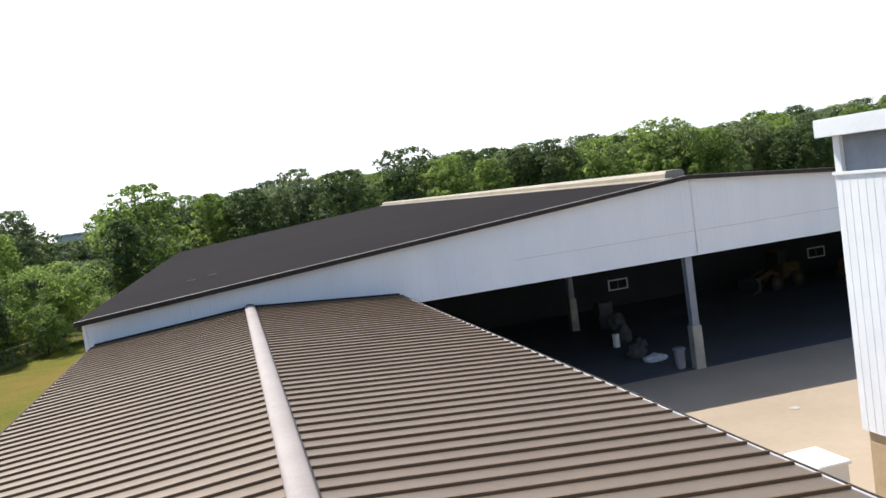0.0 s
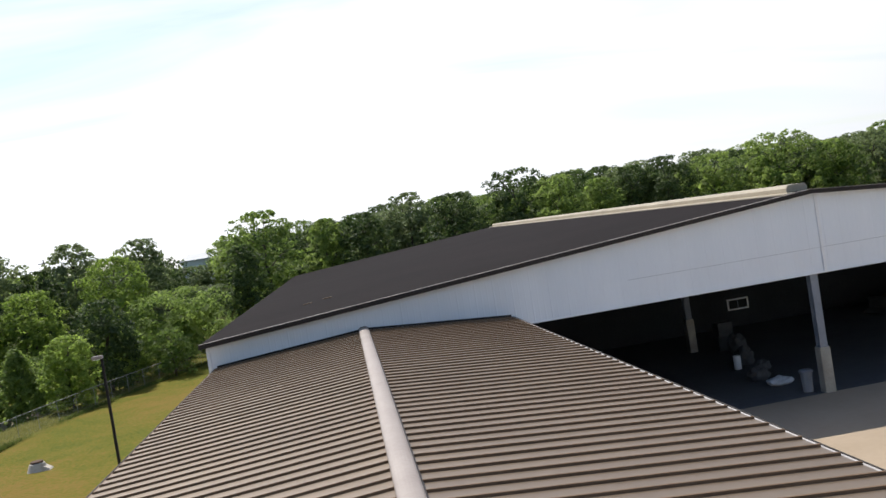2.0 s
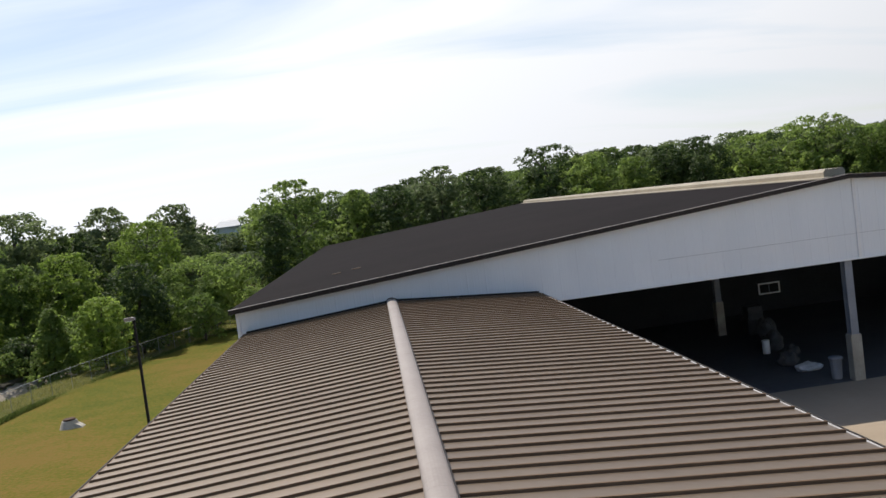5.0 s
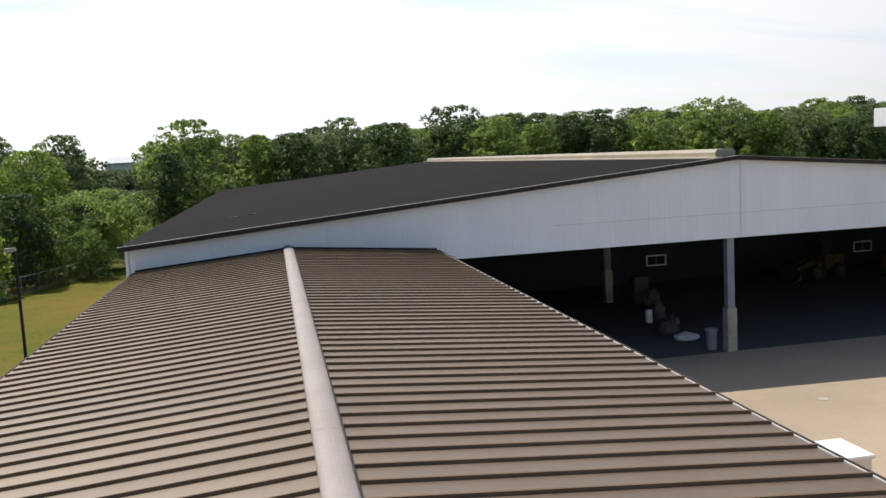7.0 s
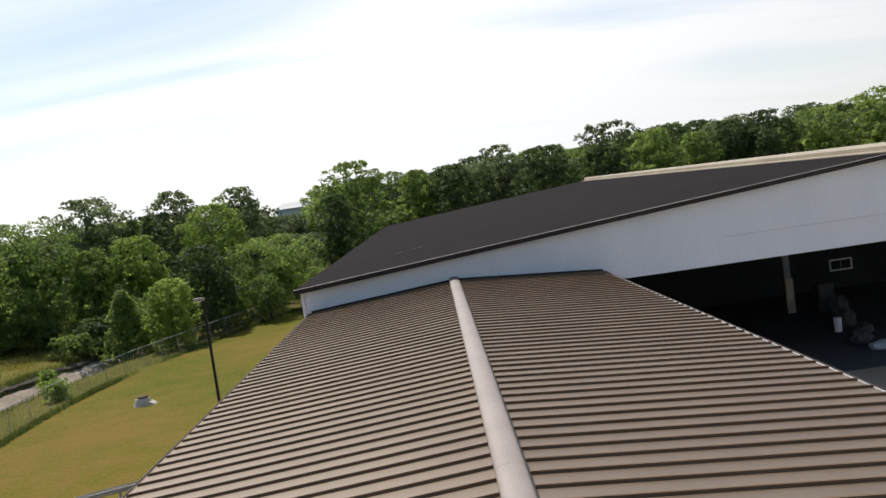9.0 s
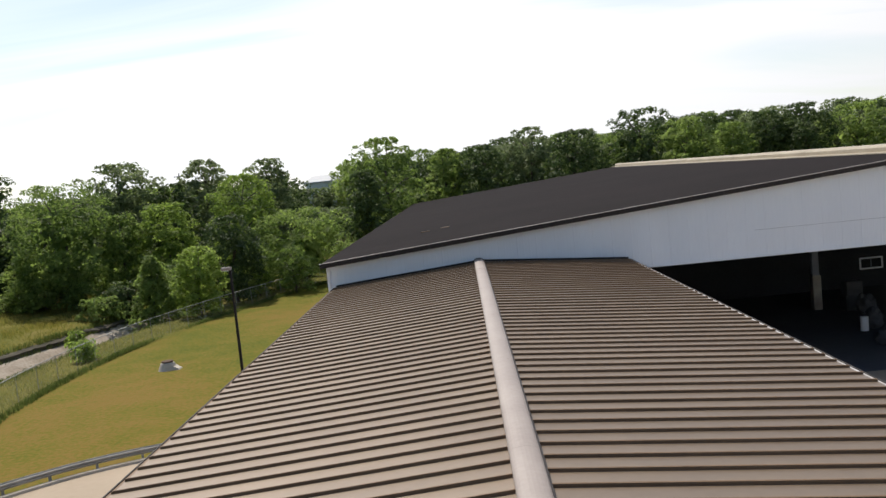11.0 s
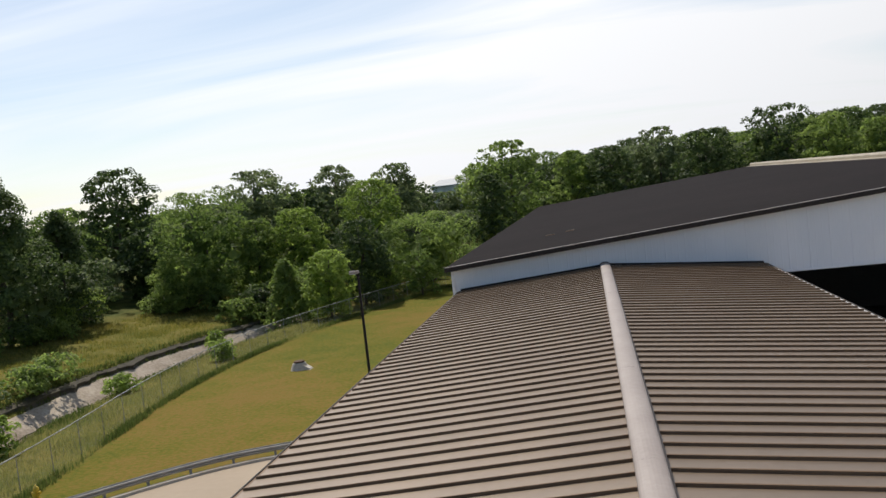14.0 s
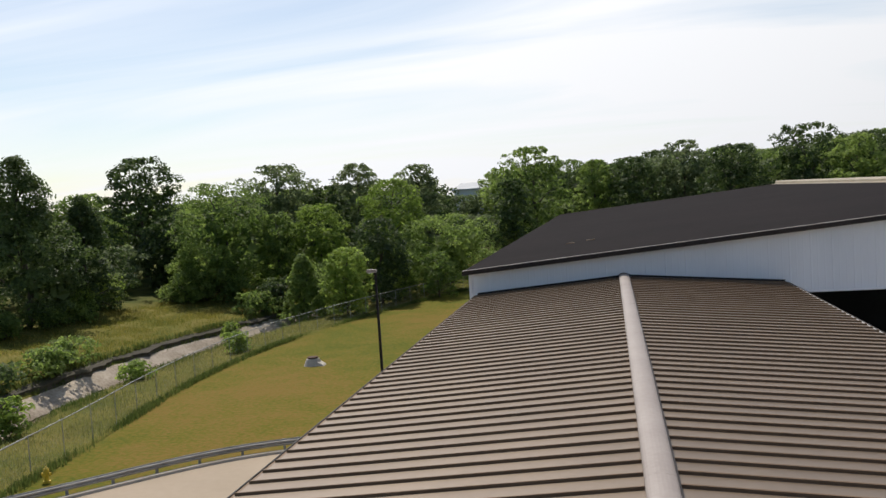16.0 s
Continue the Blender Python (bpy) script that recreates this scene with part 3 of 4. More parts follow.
def tree(x, y, top, width, style, leaves, seed):
    rng = np.random.default_rng(seed)
    z0 = float(height(np.array([x]), np.array([y]))[0]) - 0.1
    H, R = top - z0, width / 2 * (1.0 if style == "bush" else 1.08)
    t = thing("shrub" if style == "bush" else "tree", TREE_LABELS[style], "shrub" if style == "bush" else "tree", at=(x, y, z0))
    dist = math.hypot(x, y)
    # outline: half-width at each height, swollen and bitten by a slow noise
    low, belly = {"round": (0.03, 0.45), "open": (0.08, 0.58), "cone": (0.02, 0.26), "bush": (0.05, 0.40)}[style]
    rc = {"round": 0.20, "open": 0.18, "cone": 0.19, "bush": 0.27}[style] * R
    rc = min(max(rc, 0.45), 1.25)
    n = int((3.4 if style == "open" else 3.9) * 2 * R * H * (1 - low) / (math.pi * rc * rc)) + 10
    if style == "bush":
        n = min(n, 34)
    off = Vector((seed * 1.37, seed * 0.71, seed * 0.29))
    lobes = []
    for i in range(n):
        h = low + (1 - low) * ((i + 0.5) / n) ** 0.9
        ang = i * 2.39996 + rng.uniform(-0.5, 0.5)
        if h > belly:
            wide = math.sqrt(max(0.0, 1 - ((h - belly) / (1.02 - belly)) ** 2)) if style != "cone" else (1.03 - h) / (1 - belly)
        else:
            wide = 0.72 + 0.28 * math.sin(math.pi / 2 * max(0.0, h - low) / (belly - low))
        d3 = Vector((math.cos(ang) * wide, math.sin(ang) * wide, h * 2.2))
        lump = 1 + 0.42 * noise.noise(d3 * 1.5 + off) + 0.22 * noise.noise(d3 * 3.7 + off)
        out = R * wide * lump * (rng.uniform(0.72, 1.0) if rng.uniform() < 0.78 else rng.uniform(0.2, 0.7))
        r = rc * rng.uniform(0.55, 1.25) * (0.75 if h > 0.88 else 1.0)
        z = (h + 0.06 * noise.noise(d3 * 2.1 - off)) * H
        z = max(r * 0.4, min(z, H - r * 0.7))
        lobes.append(((out * math.cos(ang), out * math.sin(ang), z), r))
    core = [((rng.uniform(-0.3, 0.3) * R, rng.uniform(-0.3, 0.3) * R, H * q), min(R * 0.5, H * 0.3)) for q in (0.22, 0.42, 0.6)]
    leaf, per = (0.15, 46) if style == "bush" else (0.165, 54) if dist < 116 else (0.25, 30) if dist < 150 else (0.29, 23)
    vs, k = crown_arrays(rng, lobes, leaf, per * (rc / 0.9) ** 1.2)
    inner, ki = crown_arrays(rng, core, R * 0.11, 110)
    vs, k = np.concatenate([vs, inner]), k + ki
    me = mesh_from("crown", vs.tolist(), np.arange(4 * k).reshape(-1, 4).tolist(), leaves)
    crown = new("crown", me)
    crown.parent = t
    bm = bmesh.new()
    tr = max(0.10, H * 0.017)
    p = Vector((0, 0, -0.2))
    spine = [p]
    for i in range(1, 5):
        q = Vector((rng.uniform(-1, 1) * R * 0.08, rng.uniform(-1, 1) * R * 0.08, H * 0.2 * i))
        tube(bm, p, q, tr * (1.15 - 0.22 * (i - 1)), tr * (1.15 - 0.22 * i), 7)
        p = q
        spine.append(q)
    for c, r in lobes[::max(1, len(lobes) // 12)]:
        base = spine[max(1, min(4, int(c[2] / (H * 0.2))))] - Vector((0, 0, H * 0.08))
        mid = base.lerp(Vector(c), 0.5) + Vector((0, 0, H * 0.02))
        tube(bm, base, mid, tr * 0.38, tr * 0.26, 5)
        tube(bm, mid, c, tr * 0.26, tr * 0.09, 5)
    part("trunk", bm, M_BARK, t)
    return t


D, MI, B, G = LEAVES
EDGE_TREES = [(-58.9, 78, 18.4, 11.5, "cone", D), (-57.4, 86, 14.2, 8.4, "cone", D), (-65.0, 112, 19.8, 10.0, "round", D), (-47.2, 100, 15.1, 12.6, "open", MI), (-48.5, 122, 17.9, 10.5, "round", G),
              (-42.0, 125, 14.4, 6.5, "round", D), (-41.6, 140, 18.1, 8.5, "round", G), (-31.4, 140, 17.2, 8.0, "round", G), (-37.0, 106, 11.7, 7.0, "round", B), (-28.9, 112, 14.4, 8.5, "round", B),
              (-26.6, 96, 9.6, 6.0, "round", D), (-20.6, 106, 9.4, 11.0, "round", MI)]
SLOPE_TREES = [(-33.8, 90, 6.3, 5.6, "cone", MI), (-28.3, 88, 6.9, 4.8, "round", B), (-57.0, 104, 11.4, 6.0, "round", D), (-48.8, 97, 7.4, 8.6, "round", MI), (-12.6, 140, 18.7, 10.0, "open", MI),
               (-14.6, 128, 13.6, 6.4, "round", D), (-77.9, 118, 15.5, 9.0, "round", MI), (-41.8, 104, 10.8, 6.0, "round", MI), (-70.4, 82, 19.9, 11.0, "cone", D)]
BACK_TREES = [(-3.2, 172, 16.9, 7, "round", MI), (4.5, 170, 16.9, 10, "round", D), (14.3, 178, 19.7, 9.0, "open", G), (21.9, 168, 17.8, 11, "round", D), (36.4, 175, 21.0, 14, "open", D), (42.9, 166, 18.0, 11, "round", MI),
              (51.8, 168, 16.3, 9, "round", MI), (60.0, 172, 17.9, 9, "round", D), (66.5, 170, 18.8, 10.5, "round", D), (77.6, 172, 17.8, 12.5, "round", MI), (93.9, 175, 20.4, 16.5, "open", MI), (105.0, 172, 16.7, 10.5, "round", MI),
              (118.0, 178, 17.7, 11, "open", G), (124.6, 170, 14.8, 14, "round", D)]
FAR_RIGHT_TREES = [(142.8, 172, 17.2, 13, "round", MI), (155.2, 170, 17.2, 14.5, "round", D), (170.7, 175, 15.9, 19.5, "round", MI)]
for i, row in enumerate(EDGE_TREES + SLOPE_TREES + BACK_TREES + FAR_RIGHT_TREES):
    tree(*row, 100 + i)


def fill_wood():
    """Trees that close the slope between the ones picked out above, and shrubs along its foot."""
    rng = random.Random(5)
    picked = EDGE_TREES + SLOPE_TREES + BACK_TREES + FAR_RIGHT_TREES
    taken = [(r[0], r[1], r[3]) for r in picked]
    made = 0
    for _ in range(6000):
        if made >= 150:
            break
        x, y = rng.uniform(-125, 205), rng.uniform(70, 225)
        d = float(outward(np.array([x]), np.array([y]))[0])
        az = math.degrees(math.atan2(x + 0.6, y))
        if d < 28 or d > 85 or math.hypot(x, y) < 85 or (x < -40 and abs(az + 30.3) < 2.6 and d < 76):
            continue
        w = rng.uniform(9.5, 14.5)
        if any(math.hypot(x - a, y - b) < 0.33 * (w + c) for a, b, c in taken):
            continue
        dist = math.hypot(x, y)
        base = float(height(np.array([x]), np.array([y]))[0])
        sky = float(np.interp(az, [-45, -25, -12, 0, 12, 30, 45], [0.010, 0.014, 0.024, 0.034, 0.039, 0.036, 0.031]))
        sky = 0.002 if -10.6 < az < -7.4 else sky
        k = rng.uniform(-0.014, 0.003) if d > 42 or x > 0 else rng.uniform(-0.045, -0.008)
        top = max(11.5 + dist * (sky + k), base + rng.uniform(5, 6.5))
        taken.append((x, y, w))
        tree(x, y, top, w, rng.choice(["round", "round", "round", "open"]), rng.choice([D, D, D, G, MI, G] if x > -5 else [D, MI, MI, B, MI, G]), 500 + made)
        made += 1
    for x, y, tx, ty in along(FENCE[6:], 3.0):
        if 86 < y < 128:
            d = rng.uniform(5.5, 20)
            tree(x - ty * d, y + tx * d, rng.uniform(2.6, 3.6 + 0.12 * d), rng.uniform(4, 6), "bush", rng.choice([D, MI, MI, B]), 1700 + int(y * 10))
    made = 0
    for x, y, tx, ty in along(FENCE[2:], 3.3):
        if not 60 < y < 135 or x > -8:
            continue
        for _ in range(2):
            d = rng.uniform(25.5, 33)
            px, py = x - ty * d + rng.uniform(-1, 1), y + tx * d + rng.uniform(-1, 1)
            if abs(math.degrees(math.atan2(px + 0.6, py)) + 30.3) < 2.0:
                continue
            base = float(height(np.array([px]), np.array([py]))[0])
            tree(px, py, base + rng.uniform(1.8, 4.2), rng.uniform(3.4, 5.5), "bush", rng.choice([D, MI, MI, B]), 1200 + made)
            made += 1


fill_wood()


# ---- drainage channel ----
CHANNEL = smooth_line([(-20, -60), (-24.5, 5), (-27, 32), (-27.8, 40), (-29.4, 50), (-29.9, 61), (-29.1, 71), (-26.9, 80.6), (-23.9, 91.3), (-18.9, 105), (-12.5, 121)], 2)
channel = thing("drainage_channel", "pale broken concrete drainage channel below the fence", "channel", kind="structure")


def bank(name, d0, d1, lift, mat, ragged, seed, label=""):
    """One rough sheet of lining between two distances from the fence line, with ragged edges."""
    rng = np.random.default_rng(seed)
    vs, fs, rows = [], [], 7
    stops = [p for p in along(CHANNEL, 0.6) if 28 < p[1] < 96]
    wob = np.cumsum(rng.normal(0, 0.10, (len(stops), 2)), 0)
    wob = (wob - wob.mean(0)) * 0.35
    for i, (x, y, tx, ty) in enumerate(stops):
        a = d0 + np.clip(wob[i, 0], -ragged, ragged) + rng.uniform(-0.06, 0.06)
        b = d1 + np.clip(wob[i, 1], -ragged, ragged) + rng.uniform(-0.06, 0.06)
        for k in range(rows):
            d = a + (b - a) * k / (rows - 1)
            px, py = x - ty * d, y + tx * d
            z = float(np.interp(d, PROFILE_D, PROFILE_Z)) + lift + 0.05 * noise.noise(Vector((px * 0.7, py * 0.7, seed))) - (0.06 if k in (0, rows - 1) else 0)
            vs.append((px, py, z))
    for i in range(len(stops) - 1):
        for k in range(rows - 1):
            q = i * rows + k
            fs.append((q, q + 1, q + rows + 1, q + rows))
    ob = new(name, mesh_from(name, vs, fs, mat))
    ob.parent = channel
    return tagged(ob, label) if label else ob




def cut_bank():
    """The undercut earth lip over the lining, uneven in height and line."""
    bm, rings = bmesh.new(), []
    for x, y, tx, ty in along(CHANNEL, 0.35):
        if not 24 < y < 112:
            continue
        w = noise.noise(Vector((x * 0.5, y * 0.5, 3.0))) + 0.5 * noise.noise(Vector((x * 1.7, y * 1.7, 9.0)))
        rings.append([bm.verts.new((x - ty * o, y + tx * o, z)) for o, z in ((11.85 + 0.3 * w, -0.72), (12.05 + 0.4 * w, -0.45 + 0.1 * w), (12.0 + 0.45 * w, -0.22 + 0.16 * w), (12.3 + 0.3 * w, -0.06 + 0.12 * w), (12.9, 0.02))])
    for p, q in zip(rings, rings[1:]):
        for a in range(4):
            bm.faces.new((p[a], p[a + 1], q[a + 1], q[a]))
    part("cut_bank", bm, M_SOIL, channel, "dark undercut earth bank")


cut_bank()
bank("lining", 10.3, 12.05, 0.10, M_CHANNEL, 0.25, 3)
bank("sediment", 8.5, 10.35, 0.06, M_SILT, 0.3, 5, "brown silt in the channel bed")
rng = random.Random(8)
for x, y, tx, ty in along(CHANNEL, 2.1):
    if not 34 < y < 90 or rng.random() < 0.3:
        continue
    d = rng.uniform(8.7, 9.9)
    lx, ly = rng.uniform(0.5, 1.1), rng.uniform(0.25, 0.5)
    bm = boxed(-lx, -ly, -0.05, lx, ly, 0.09)
    for v in bm.verts:
        v.co += Vector((rng.uniform(-0.15, 0.15), rng.uniform(-0.12, 0.12), rng.uniform(-0.02, 0.05)))
    slab_ob = part("slab", bm, M_CHANNEL, channel)
    slab_ob.matrix_basis = pose(x - ty * d, y + tx * d, -1.78, 0, 0, math.degrees(math.atan2(ty, tx)) + rng.uniform(-14, 14))

# ---- chain-link fence ----
fence = thing("chain_link_fence", "grey galvanised chain-link fence with a top rail", "fence")
FH = 1.85
FLINE = smooth_line([(-25.8, 20), (-27, 32), (-27.8, 40), (-29.4, 50), (-29.9, 61), (-29.1, 71), (-26.9, 80.6), (-23.9, 91.3), (-18.9, 105), (-12.5, 121)], 2)
post_mesh = None
for x, y, tx, ty in along(FLINE, 3.0):
    if post_mesh is None:
        p0 = part("post", tube(bmesh.new(), (0, 0, -0.3), (0, 0, FH + 0.06), 0.021, 0.019, 7), M_GALV, fence)
        p0.location = (x, y, 0)
        post_mesh = p0.data
    else:
        piece("post", post_mesh, fence, pose(x, y, 0))
ribbon(FLINE, [(-0.022, FH - 0.03), (0.022, FH - 0.03), (0.022, FH + 0.015), (-0.022, FH + 0.015)], M_GALV, "top_rail", fence)


def netting():
    """Diagonal wires woven along the fence, a diamond mesh."""
    pts = along(FLINE, 0.16)
    vs, fs = [], []
    rise = 0.16
    up = int(FH / rise)
    for i, (x, y, tx, ty) in enumerate(pts):
        for way in (1, -1):
            j = i + way * up
            if not 0 <= j < len(pts):
                continue
            a, b = Vector((x, y, 0.04)), Vector((pts[j][0], pts[j][1], 0.04 + rise * up))
            w = Vector((tx, ty, 0)) * 0.0015
            d = Vector((-ty, tx, 0)) * 0.0015
            k = len(vs)
            vs += [a - w, a + w, b + w, b - w, a + d, b + d]
            fs += [(k, k + 1, k + 2, k + 3), (k, k + 4, k + 5, k + 3), (k + 1, k + 4, k + 5, k + 2)]
    return mesh_from("netting", vs, fs, M_GALV)


net = new("netting", netting())
net.parent = fence
tagged(net, "woven wire netting", kind="stuff")


# ---- grass ----
def blades(name, label, spots, tall, wide, mat, seed):
    rng = np.random.default_rng(seed)
    p = np.asarray(spots)
    n = len(p)
    z = height(p[:, 0], p[:, 1])
    ang = rng.uniform(0, 2 * math.pi, n)
    h = tall * rng.uniform(0.45, 1.15, n)
    lean = rng.uniform(0.0, 0.45, n) * h
    w = wide * rng.uniform(0.6, 1.3, n)
    cx, cy = np.cos(ang), np.sin(ang)
    a = np.stack([p[:, 0] - cy * w, p[:, 1] + cx * w, z - 0.05], -1)
    b = np.stack([p[:, 0] + cy * w, p[:, 1] - cx * w, z - 0.05], -1)
    m1 = np.stack([p[:, 0] + cx * lean * 0.4 + cy * w * 0.8, p[:, 1] + cy * lean * 0.4 - cx * w * 0.8, z + h * 0.6], -1)
    m0 = np.stack([p[:, 0] + cx * lean * 0.4 - cy * w * 0.8, p[:, 1] + cy * lean * 0.4 + cx * w * 0.8, z + h * 0.6], -1)
    t = np.stack([p[:, 0] + cx * lean, p[:, 1] + cy * lean, z + h], -1)
    vs = np.stack([a, b, m1, m0, t], 1).reshape(-1, 3)
    k = np.arange(n) * 5
    fs = np.stack([k, k + 1, k + 2, k + 3], -1).tolist() + np.stack([k + 3, k + 2, k + 4], -1).tolist()
    return tagged(new(name, mesh_from(name, vs.tolist(), fs, mat)), label, "grass", kind="stuff")


def strip_spots(n, d0, d1, y0, y1, seed, power=1.0):
    """Spots between two distances from the fence line, thicker in patches."""
    rng = np.random.default_rng(seed)
    line = np.array([p for p in along(CHANNEL, 0.25) if y0 < p[1] < y1])
    way = line[rng.integers(0, len(line), 3 * n)]
    d = rng.uniform(d0, d1, 3 * n)
    x = way[:, 0] - way[:, 3] * d + rng.uniform(-0.2, 0.2, 3 * n)
    y = way[:, 1] + way[:, 2] * d + rng.uniform(-0.2, 0.2, 3 * n)
    keep = rng.uniform(0, 1, 3 * n) < noise_patch(x, y) ** power
    return np.stack([x, y], -1)[keep][:n]


def noise_patch(x, y):
    v = 0.5 + 0.25 * np.sin(x * 0.8 + 1.3 * np.sin(y * 0.35)) + 0.25 * np.sin(y * 0.55 + 1.7 * np.sin(x * 0.6))
    return np.clip(v, 0.05, 1)


M_MEADOW = leaf_material("meadow_grass", (0.105, 0.118, 0.020), (0.300, 0.230, 0.060))
M_WEED = leaf_material("weeds", (0.055, 0.078, 0.018), (0.115, 0.135, 0.038))
blades("fence_grass", "tall unmown grey-green grass along the fence", strip_spots(56000, -0.30, 7.4, 20, 120, 3, 0.35), 0.22, 0.011, M_GRASS_TALL, 4)
blades("fence_weeds", "dark weeds at the foot of the fence", strip_spots(11000, -0.70, -0.20, 20, 120, 5, 1.3), 0.36, 0.016, M_WEED, 6)
blades("meadow_grass", "rough yellow-green meadow grass beyond the channel", strip_spots(64000, 12.4, 29, 30, 125, 7, 0.5), 0.34, 0.014, M_MEADOW, 8)
blades("bank_grass", "dark overhanging grass on the lip of the channel", strip_spots(9000, 11.9, 12.9, 30, 95, 11, 0.4), 0.40, 0.022, M_WEED, 12)
blades("channel_weeds", "green weeds growing out of the channel", strip_spots(9000, 5.0, 8.9, 25, 115, 9, 2.6), 0.42, 0.02, M_WEED, 10)

SHRUBS = [(-34.6, 42.6, 1.9, 2.6, B), (-35.3, 57.6, 1.0, 2.2, B), (-42.6, 57.6, 2.2, 4.2, MI), (-43.2, 61.6, 2.4, 4.2, MI), (-43.0, 52.4, 2.0, 4.4, D), (-43.8, 48.0, 2.2, 5.2, D), (-36.6, 77.0, 1.0, 1.7, B),
          (-31.3, 66.6, 1.6, 2.0, B), (-38.9, 88.5, 2.6, 4.6, MI), (-45.0, 96.0, 4.0, 5.0, MI), (-51.0, 95.0, 3.6, 5.0, MI), (-20.5, 98.5, 5.4, 5.0, MI), (-25.0, 100.0, 6.0, 5.6, MI), (-14.0, 128.0, 6.5, 6.0, B)]
for i, (x, y, top, w, lf) in enumerate(SHRUBS):
    tree(x, y, top, w, "bush", lf, 900 + i)


# ---- guard rail, hydrant, manhole, lamp post ----
def guard_rail():
    g = thing("guard_rail", "weathered galvanised steel guard rail along the driveway", "guard rail")
    line = [p for p in KERB if p[0] > -28.5]
    prof = [(o, z - 0.14) for o, z in [(0.42, 0.42), (0.40, 0.47), (0.34, 0.49), (0.34, 0.54), (0.40, 0.57), (0.34, 0.60), (0.34, 0.66), (0.40, 0.69), (0.42, 0.74), (0.435, 0.74), (0.415, 0.685), (0.355, 0.655), (0.355, 0.605), (0.415, 0.57), (0.355, 0.535), (0.355, 0.495), (0.415, 0.475), (0.435, 0.42)]]
    ribbon(line, prof, M_RAIL, "rail", g, "corrugated steel beam")
    me = None
    for x, y, tx, ty in along(line, 1.9):
        px, py = x - ty * 0.52, y + tx * 0.52
        m = pose(px, py, 0, 0, 0, math.degrees(math.atan2(ty, tx)))
        if me is None:
            o = part("post", boxed(-0.05, -0.08, -0.2, 0.05, 0.08, 0.56), M_RAIL, g)
            o.matrix_basis, me = m, o.data
        else:
            piece("post", me, g, m)
    return g


guard_rail()


def lathe(profile, sides=14):
    bm = bmesh.new()
    rings = [[bm.verts.new((r * math.cos(2 * math.pi * i / sides), r * math.sin(2 * math.pi * i / sides), z)) for i in range(sides)] for r, z in profile]
    for p, q in zip(rings, rings[1:]):
        for i in range(sides):
            bm.faces.new((p[i], p[(i + 1) % sides], q[(i + 1) % sides], q[i]))
    bm.faces.new(rings[0][::-1])
    bm.faces.new(rings[-1])
    return bm


def hydrant(x, y):
    h = thing("fire_hydrant", "yellow fire hydrant in the grass beside the driveway", "hydrant", at=(x, y, 0))
    part("barrel", lathe([(0.17, -0.05), (0.17, 0.05), (0.11, 0.07), (0.11, 0.42), (0.14, 0.44), (0.14, 0.48)]), M_YELLOW, h)
    part("bonnet", lathe([(0.14, 0.481), (0.13, 0.56), (0.09, 0.63), (0.04, 0.66), (0.035, 0.71)]), M_YELLOW, h)
    for a, b in (((0.1, 0, 0.36), (0.22, 0, 0.36)), ((-0.1, 0, 0.36), (-0.22, 0, 0.36)), ((0, -0.1, 0.33), (0, -0.23, 0.33))):
        part("outlet", tube(bmesh.new(), a, b, 0.07, 0.07, 10), M_YELLOW, h)


hydrant(-25.9, 34.1)


def manhole(x, y):
    m = thing("manhole_riser", "pale concrete manhole riser with a dark cover in the lawn", "manhole", at=(x, y, 0))
    part("riser", lathe([(0.70, -0.05), (0.64, 0.08), (0.48, 0.47), (0.44, 0.50)], 18), M_CONC, m)
    part("cover", lathe([(0.40, 0.501), (0.40, 0.60), (0.34, 0.63)], 18), M_RUST, m, "dark rusty iron cover")
    bm = bmesh.new()
    vs = [bm.verts.new(p) for p in ((0.40, -0.5, -0.05), (0.95, -0.5, -0.05), (0.95, 0.3, -0.05), (0.40, 0.45, -0.05), (0.35, -0.40, 0.36), (0.85, -0.40, 0.08), (0.85, 0.22, 0.08), (0.35, 0.35, 0.36))]
    for q in ((3, 2, 1, 0), (4, 5, 6, 7), (0, 1, 5, 4), (1, 2, 6, 5), (2, 3, 7, 6), (3, 0, 4, 7)):
        bm.faces.new([vs[i] for i in q])
    part("apron", bm, M_CONC, m)


manhole(-22.3, 59.6)


def lamp_post(x, y, top):
    p = thing("lamp_post", "dark bronze square lamp post with a box lamp head", "lamp post", at=(x, y, 0))
    part("base", lathe([(0.26, -0.1), (0.26, 0.55), (0.23, 0.6)], 16), M_CONC, p, "round concrete base")
    bm = bmesh.new()
    a = [bm.verts.new((sx * 0.062, sy * 0.062, 0.6)) for sx, sy in ((-1, -1), (1, -1), (1, 1), (-1, 1))]
    b = [bm.verts.new((sx * 0.046, sy * 0.046, top)) for sx, sy in ((-1, -1), (1, -1), (1, 1), (-1, 1))]
    for i in range(4):
        bm.faces.new((a[i], a[(i + 1) % 4], b[(i + 1) % 4], b[i]))
    bm.faces.new(b)
    part("pole", bm, M_POLE, p)
    head = part("lamp_head", boxed(-0.39, -0.13, top - 0.12, 0.05, 0.13, top + 0.02, 0.02), M_CAP, p, "pale box lamp head")
    part("lens", boxed(-0.36, -0.11, top - 0.135, -0.07, 0.11, top - 0.121), M_WHITE, head)


lamp_post(-11.15, 38.0, 8.46)

